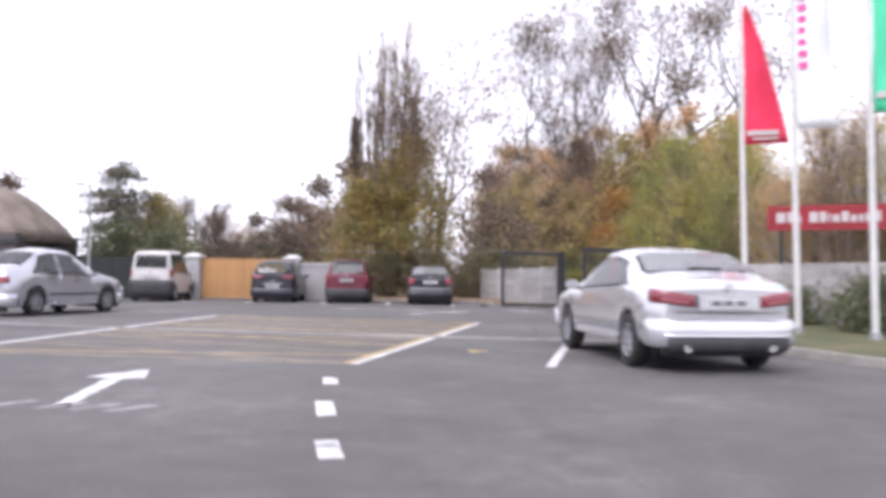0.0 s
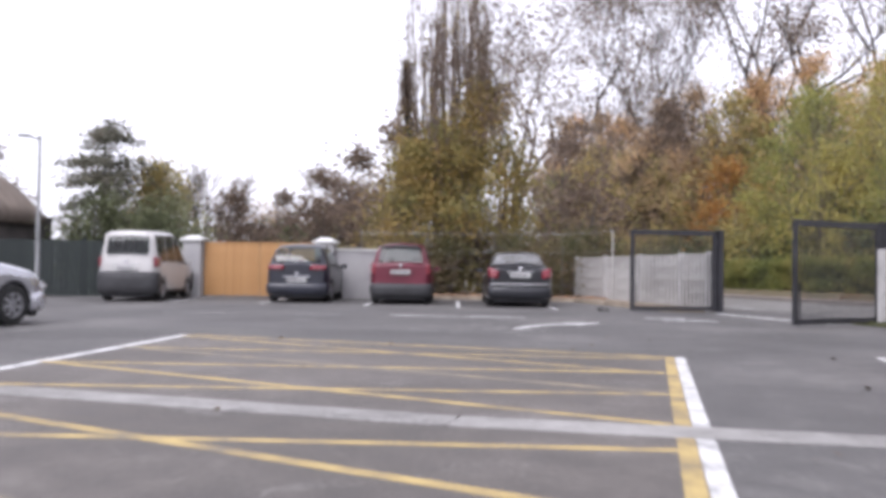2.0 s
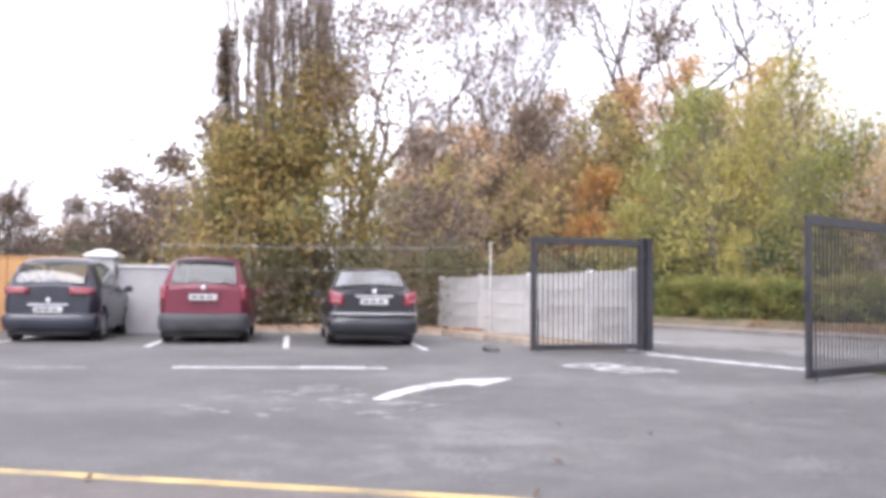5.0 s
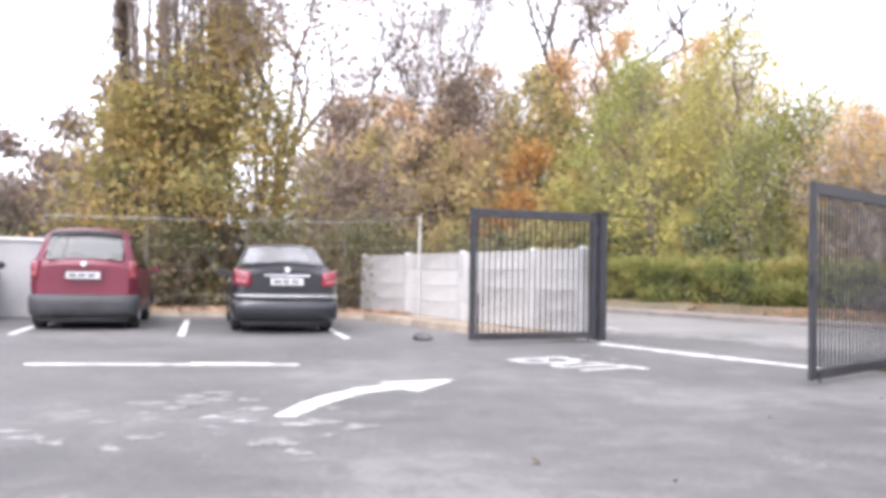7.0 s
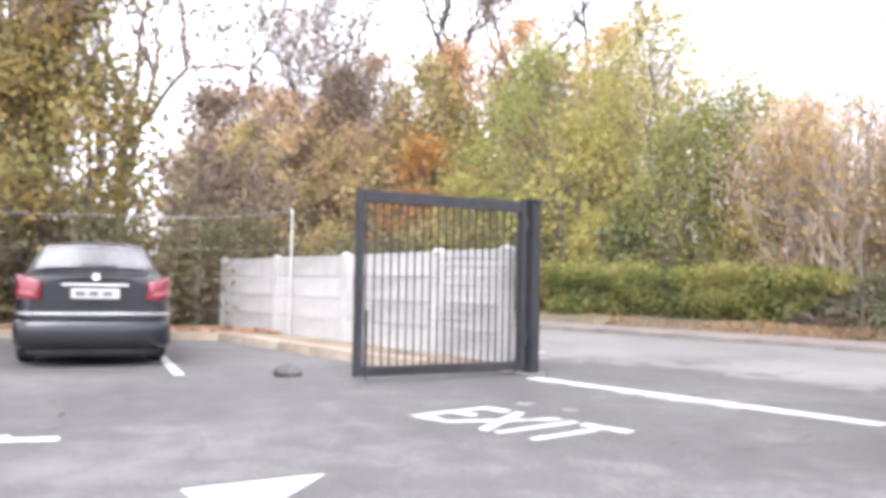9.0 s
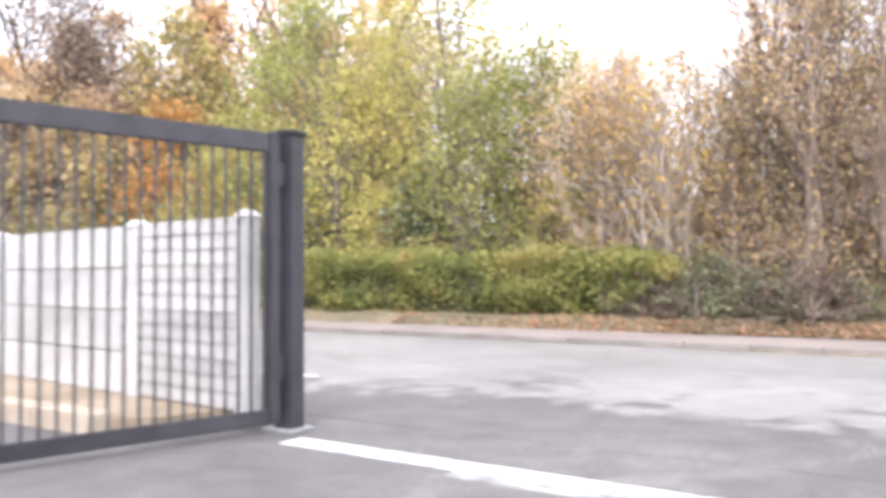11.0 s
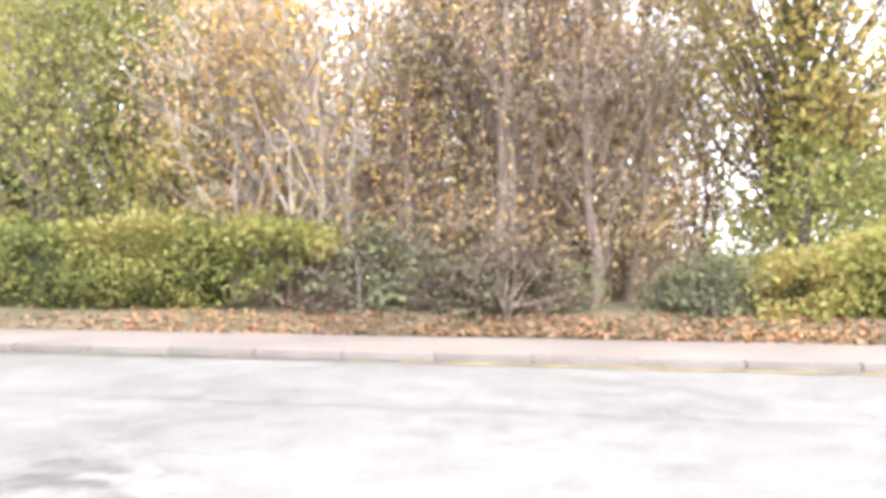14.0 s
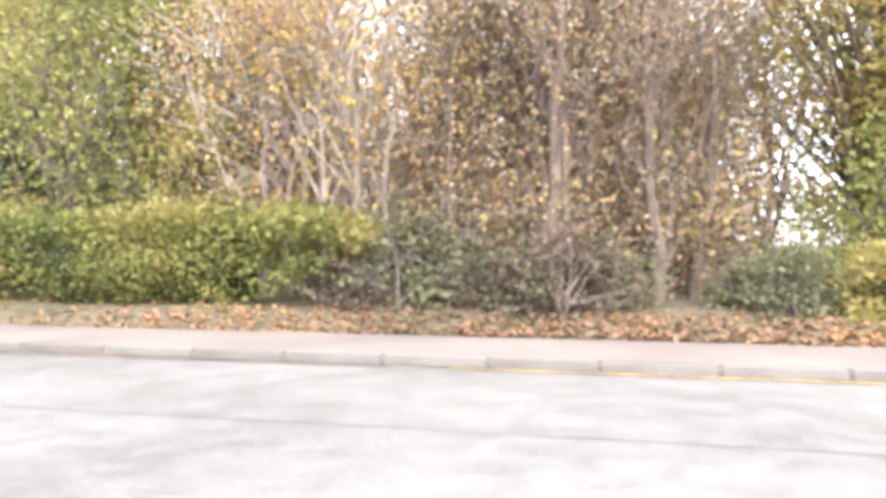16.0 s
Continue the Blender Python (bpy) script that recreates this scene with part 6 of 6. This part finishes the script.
def poplar():
    """Upright tree of many close, nearly bare stems."""
    rg = np.random.default_rng(31)
    t = thing("poplar_tree", pop, "tall upright poplar, bare mauve twigs above rusty leaves", "tree")
    V, F, cs = [], [], []
    for s in range(54):
        a = rg.uniform(0, 6.28)
        r0, r1 = rg.uniform(0, 0.3), rg.uniform(0.3, 2.2)
        top = 14.2 * rg.uniform(0.72, 1.0) * (1 - 0.10 * r1)
        p = bent((r0 * math.cos(a), r0 * math.sin(a), rg.uniform(0, 1.5)), (r1 * math.cos(a), r1 * math.sin(a), top), rg, 0.015, 9, 0.0)
        for i, q in enumerate(p):
            k = math.sin(math.pi * i / 8) * 0.5
            q.x += k * math.cos(a)
            q.y += k * math.sin(a)
        tube(p, [0.075 * (1 - 0.88 * i / 8) for i in range(9)], 5, V, F)
        for j in range(32):
            i = int(rg.integers(2, 9))
            b = p[i]
            e = b + Vector((rg.normal(0, 0.22), rg.normal(0, 0.22), rg.uniform(0.6, 1.5)))
            tube(bent(b, e, rg, 0.04, 4), [0.014, 0.010, 0.007, 0.004], 3, V, F)
            if rg.random() < (1.0 if i < 4 else 0.35 if i < 5 else 0.05):
                cs.append(tuple(e))
    part_arrays("trunk", V, F, M["palebark"], t, smooth=True)
    v, f = leaf_cloud(np.array(cs), 0.25, 14, 0.12, rg)
    leaf_part(v, f, M["l_rust"], t)
    return t


poplar()
bare_tree("weeping_tree", Matrix.Translation((-8.0, 46.0, 0)), "bare tree with drooping mauve-grey twigs", 33, 12.5, M["palebark"], M["l_umber"], 9, angle=30, levels=5, trunk_r=0.2, first=0.42, up=-0.15, kids=(3, 4), leaf=0.11)
tree("broadleaf_tree", Matrix.Translation((-8.6, 42.6, 0)), "dense olive and rust leaved tree behind the bays", 34, 7.4, 2.3, 0.5, 110, 140, 0.135, M["l_rust"], M["bark"], stems=3, spread=0.6)
tree("broadleaf_tree", Matrix.Translation((-11.2, 42.4, 0)), "rust-brown leaved tree below the poplar", 35, 5.6, 1.6, 0.5, 80, 120, 0.125, M["l_rust"], M["bark"], stems=3, spread=0.5)
sp = tree("slender_tree", Matrix.Translation((-11.75, 43.2, 0)), "slender dark upright evergreen", 36, 8.8, 0.25, 3.0, 190, 26, 0.10, M["l_umber"], M["darkbark"], sig=0.14, trunk_r=0.08, twigs=0)


def conifer(m, H, R, tiers, seed, label):
    """Straight trunk with level, drooping tiers of boughs and gaps between them."""
    rg = np.random.default_rng(seed)
    t = thing("conifer_tree", m, label, "tree", "trees")
    V, F, cs = [], [], []
    tube([Vector((0, 0, 0)), Vector((0.05, 0, H * 0.5)), Vector((0, 0.03, H))], [0.17, 0.11, 0.02], 8, V, F)
    for k in range(tiers):
        z0 = 0.9 + (H - 1.1) * (k + rg.uniform(-0.25, 0.25)) / (tiers - 1)
        w = R * (1 - 0.66 * (z0 / H) ** 2.2) * rg.uniform(0.6, 1.15)
        for b in range(8):
            z = z0 + rg.uniform(-0.32, 0.32)
            a = rg.uniform(0, 6.28)
            L = w * rg.uniform(0.55, 1.1)
            tip = Vector((L * math.cos(a), L * math.sin(a), z - 0.10 * L + rg.uniform(-0.1, 0.1)))
            path = bent((0, 0, z + 0.1), tip, rg, 0.03, 5, 0.04)
            tube(path, [0.035, 0.028, 0.02, 0.014, 0.008], 4, V, F)
            for q in np.linspace(0.3, 1.0, max(3, int(L * 3.2))):
                cs.append((L * q * math.cos(a), L * q * math.sin(a), z + 0.1 - (0.10 * L + 0.1) * q))
    part_arrays("trunk", V, F, M["darkbark"], t, smooth=True)
    v, f = leaf_cloud(np.array(cs), 0.24, 34, 0.13, rg, 0.5)
    leaf_part(v, f, M["l_cedar"], t)
    return t


conifer(Matrix.Translation((-23.7, 41.9, 0)), 6.5, 2.75, 11, 37, "grey-green layered conifer behind the thatched building")
tree("broadleaf_tree", Matrix.Translation((-22.6, 44.0, 0)), "olive and tan leaved tree behind the van", 38, 4.9, 1.6, 0.4, 70, 90, 0.15, M["l_olive"], M["bark"], stems=3)
tree("broadleaf_tree", Matrix.Translation((-21.3, 43.0, 0)), "small sage-green tree behind the van", 45, 3.7, 1.5, 0.4, 56, 100, 0.15, M["l_sage"], M["bark"], stems=3)
tree("bush", Matrix.Translation((-19.4, 38.2, 0)), "dark evergreen shrub behind the fence", 39, 2.7, 1.6, 0.1, 40, 120, 0.13, M["l_dark"], M["darkbark"], stems=3, category="bush")
tree("bush", Matrix.Translation((-22.2, 39.5, 0)), "dark evergreen shrub behind the fence", 40, 3.2, 1.8, 0.1, 40, 120, 0.13, M["l_dark"], M["darkbark"], stems=3, category="bush")
bt = bare_tree("bare_tree", Matrix.Translation((-23.2, 49.5, 0)), "bare upright winter tree beyond the timber gate", 41, 7.0, M["bark"], M["l_umber"], 2, angle=17, levels=4, trunk_r=0.09, first=0.3, up=0.5, kids=(4, 5), least=0.01, rk=0.74)
o = copy_thing(bt, Matrix())
o.matrix_basis = Matrix.Translation((-24.2, 53.0, 0)) @ Matrix.Rotation(1.3, 4, "Z")
hb = tree("broadleaf_tree", Matrix.Translation((-13.7, 50.5, 0)), "brown leaved tree beyond the pale wall", 42, 7.5, 3.0, 0.4, 90, 36, 0.25, M["l_umber"], M["bark"], twigs=1, stems=3)
for (x, y, s) in ((-18.0, 57.0, 0.95), (-11.5, 54, 0.72), (-21.5, 64, 0.85), (-26, 60, 0.6), (-31, 58, 0.6), (-6.5, 56, 1.0), (-17.9, 50.5, 0.72), (-22.6, 52.0, 0.6), (-20.9, 54.0, 0.62), (-33.6, 47.5, 0.86), (-37.0, 49.0, 0.95)):
    o = copy_thing(hb, Matrix())
    o.matrix_basis = Matrix.Translation((x, y, 0)) @ Matrix.Rotation(rng.uniform(0, 6.28), 4, "Z") @ Matrix.Diagonal((s, s, s, 1))
for (x, y, q) in ((-19.5, 60, 1.3), (-17.0, 62, 1.5), (-21.8, 58, 1.15), (-24.5, 61, 1.35), (-15.6, 60, 1.5), (-19.2, 53, 1.1), (-22.5, 55, 1.0), (-27.0, 58, 1.2), (-20.6, 66, 1.7)):
    o = copy_thing(dark if q < 1.25 else scrub, Matrix())
    o.matrix_basis = Matrix.Translation((x, y, -0.06)) @ Matrix.Rotation(rng.uniform(0, 6.28), 4, "Z") @ Matrix.Diagonal((q * 1.3, q * 1.3, q, 1))
bb = tree("bush", Matrix.Translation((-7.3, 40.9, 0.1)), "brush hedge of olive and red-brown leaves", 43, 2.0, 1.5, 0.1, 36, 92, 0.12, M["l_brush"], M["bark"], stems=4, sig=0.34, trunk_r=0.05, category="bush", group="brush behind the bays")
for (x, y, s) in ((-9.6, 41.2, 0.95), (-5.4, 41.8, 0.95), (-11.2, 41.0, 0.9), (-13.6, 41.0, 0.8), (-16, 40.5, 0.75), (-4.6, 44.5, 1.1), (-5.4, 47.5, 1.2), (-2.6, 39.6, 0.8)):
    o = copy_thing(bb, Matrix())
    o.matrix_basis = Matrix.Translation((x, y, 0.08)) @ Matrix.Rotation(rng.uniform(0, 6.28), 4, "Z") @ Matrix.Diagonal((s, s, s, 1))
vb = tree("shrub", Matrix.Translation((5.4, 18.6, 0.08)), "low grey-green shrub on the verge", 44, 1.05, 0.95, 0.05, 26, 110, 0.08, M["l_dark"], M["bark"], stems=4, sig=0.22, trunk_r=0.03, category="shrub", group="shrubs on the verge")
for u, n, s in ((-13.6, 14.2, 1.0), (-11.6, 14.4, 1.1), (-16.2, 14.6, 0.8), (-8.8, 14.0, 1.0), (-6, 14.2, 1.0)):
    o = copy_thing(vb, Matrix())
    o.matrix_basis = Matrix.Translation(un(u, n, 0.08)) @ Matrix.Rotation(rng.uniform(0, 6.28), 4, "Z") @ Matrix.Diagonal((s, s, s, 1))


# clipped hedge along the road
def hedge(u0, u1, n0, n1, h, seed, per_m, leaf_m, label, undercut=0.0):
    rg = np.random.default_rng(seed)
    t = thing("hedge", Matrix(), label, "hedge", "roadside hedges")

    def ends(u):
        return min(1.0, (0.72 if undercut else 0.40) + 0.24 * min(abs(u - u0), abs(u1 - u)) + 0.12 * noise.noise((float(u) * 2.1, 5.5, seed)))

    # dark sheet behind the leaves, standing in for shade inside the hedge
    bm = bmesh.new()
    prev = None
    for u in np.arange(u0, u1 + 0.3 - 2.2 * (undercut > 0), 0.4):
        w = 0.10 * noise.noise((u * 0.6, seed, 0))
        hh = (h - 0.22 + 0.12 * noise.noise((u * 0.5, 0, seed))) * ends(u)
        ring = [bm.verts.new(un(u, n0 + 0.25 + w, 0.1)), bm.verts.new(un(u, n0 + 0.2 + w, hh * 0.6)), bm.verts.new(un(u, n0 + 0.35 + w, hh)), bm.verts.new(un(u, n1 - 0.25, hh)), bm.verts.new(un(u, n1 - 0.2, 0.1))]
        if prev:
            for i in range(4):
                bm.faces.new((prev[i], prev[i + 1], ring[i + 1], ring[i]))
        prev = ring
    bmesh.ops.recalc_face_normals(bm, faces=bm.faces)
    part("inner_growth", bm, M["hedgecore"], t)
    n = int((u1 - u0) * per_m)
    uu = rg.uniform(u0, u1, n)
    face = rg.random(n) < 0.6
    nn = np.where(face, n0 + np.abs(rg.normal(0, 0.16, n)), rg.uniform(n0, n1, n))
    zz = np.where(face, rg.uniform(0.22, h, n), h - np.abs(rg.normal(0, 0.14, n)))
    k = np.array([noise.noise((float(a) * 0.8, float(b) * 1.6, seed)) for a, b in zip(uu, zz)])
    nn = nn - 0.34 * k
    zz = zz + np.where(face, 0.1 * k, 0.26 * k) + np.where(rg.random(n) < 0.06, rg.uniform(0, 0.3, n), 0)
    zz = 0.15 + (zz - 0.15) * np.array([ends(a) for a in uu])
    k2 = np.array([noise.noise((float(a) * 1.9, float(b) * 2.6, seed + 7.3)) for a, b in zip(uu, zz)])
    nn = nn - np.where(face, 0.22 * k2, 0)
    zz = zz + np.where(face, 0, 0.20 * k2)
    c = np.stack([RD.x * uu + RN.x * (nn + 0.26), RD.y * uu + RN.y * (nn + 0.26), zz], 1)
    full = ~face | (k2 > -0.16) | (rg.random(n) < 0.3)  # hollows between the sprays
    c = c[full & (zz > undercut * np.clip(1 - (u1 - uu) / 2.4, 0, 1))]
    v, f = leaf_cloud(c, 0.08, 1, 0.075, rg)
    leaf_part(v, f, leaf_m, t, "leaves")
    return t


hedge(-58, -29.9, 25.85, 27.1, 1.44, 3, 3200, M["l_hedge"], "green and yellow hedge overhanging the roadside bank", undercut=1.15)
hedge(-25.0, -15, 25.9, 27.1, 1.55, 4, 3600, M["l_hedge"], "olive-green and yellow roadside hedge")

# low brambles in the gap of the hedge
bramble = tree("bramble", Matrix.Translation(un(-29.6, 26.3, 0.22)), "low tangled bramble in the hedge gap", 61, 0.95, 0.95, 0.05, 34, 50, 0.095, M["l_sage"], M["bark"], stems=6, sig=0.24, trunk_r=0.04, spread=0.6, category="bramble", group="brambles in the hedge gap")
bramble2 = tree("bramble", Matrix.Translation(un(-27.9, 26.1, 0.22)), "low dry brown bramble in the hedge gap", 62, 0.8, 0.9, 0.05, 30, 56, 0.085, M["l_umber"], M["palebark"], stems=7, sig=0.22, trunk_r=0.04, spread=0.7, category="bramble", group="brambles in the hedge gap")
rb = np.random.default_rng(63)
for k in range(15):
    o = copy_thing((bramble, bramble2, bramble)[k % 3], Matrix())
    q = float(rb.uniform(0.5, 0.8))
    o.matrix_basis = Matrix.Translation(un(float(rb.uniform(-31.2, -25.4)), float(rb.uniform(25.9, 27.4)), 0.2)) @ Matrix.Rotation(k * 1.1, 4, "Z") @ Matrix.Diagonal((q * 1.1, q * 1.1, q, 1))


# fallen leaves
def litter(name, n, place_fn, size, label, seed, leaf_m=None):
    rg = np.random.default_rng(seed)
    P = np.array([place_fn(rg) for _ in range(n)])
    a = rg.uniform(0, 6.28, n)
    t = rg.normal(0, 0.35, n)
    dx = np.stack([np.cos(a), np.sin(a), t], 1)
    dy = np.stack([-np.sin(a), np.cos(a), rg.normal(0, 0.3, n)], 1)
    s = size * rg.uniform(0.5, 1.4, n)[:, None]
    v = np.stack([P - dx * s / 2, P + dy * s * 0.35, P + dx * s / 2, P - dy * s * 0.35], 1).reshape(-1, 3)
    ob = leaf_part(v, np.arange(4 * n).reshape(-1, 4), leaf_m or M["l_litter"], None, name)
    return tagged(ob, label, "leaves", kind="stuff")


def on_bank(rg):
    u, n = (-26.8 + 4.4 * float(np.clip(rg.normal(), -2, 2)) if rg.random() < 0.75 else rg.uniform(-60, -15)), 25.12 + abs(rg.normal(0, 0.42))
    z = float(np.interp(n, [25.15, 25.3, 25.5, 25.8, 26.3, 27.2], [0.075, 0.12, 0.20, 0.27, 0.31, 0.34])) + 0.05 * noise.noise((u * 0.7, n * 0.9, 2))
    return (*un(u, n), z + rg.uniform(0.01, 0.05))


litter("leaf_litter", 8000, on_bank, 0.06, "russet fallen leaves on the bank", 51)


def in_yard(rg):
    return (rg.uniform(-9, 0), rg.uniform(8, 33), 0.018 + rg.uniform(0, 0.01))


litter("yard_leaves", 60, in_yard, 0.06, "scattered fallen leaves on the asphalt", 53, M["l_dead"])


def in_bed(rg):
    x = rg.uniform(-10.5, -4.0)
    return (x, 38.6 + abs(rg.normal(0, 0.6)) + (0 if x < -4.2 else -1.2 * (x + 4.2)), 0.115 + rg.uniform(0, 0.02))


litter("bed_leaves", 2600, in_bed, 0.09, "russet fallen leaves in the bed", 54)

st = bmesh.new()
bmesh.ops.create_icosphere(st, subdivisions=2, radius=0.15)
for v in st.verts:
    v.co = Vector((v.co.x * 1.1, v.co.y * 0.8, max(-0.05, v.co.z * 0.55))) * (1 + 0.3 * noise.noise(v.co * 8))
so = tagged(part("stone", st, M["stone"]), "dark loose stone lying on the asphalt", "stone")
so.location = (-3.93, 32.6, 0.045)
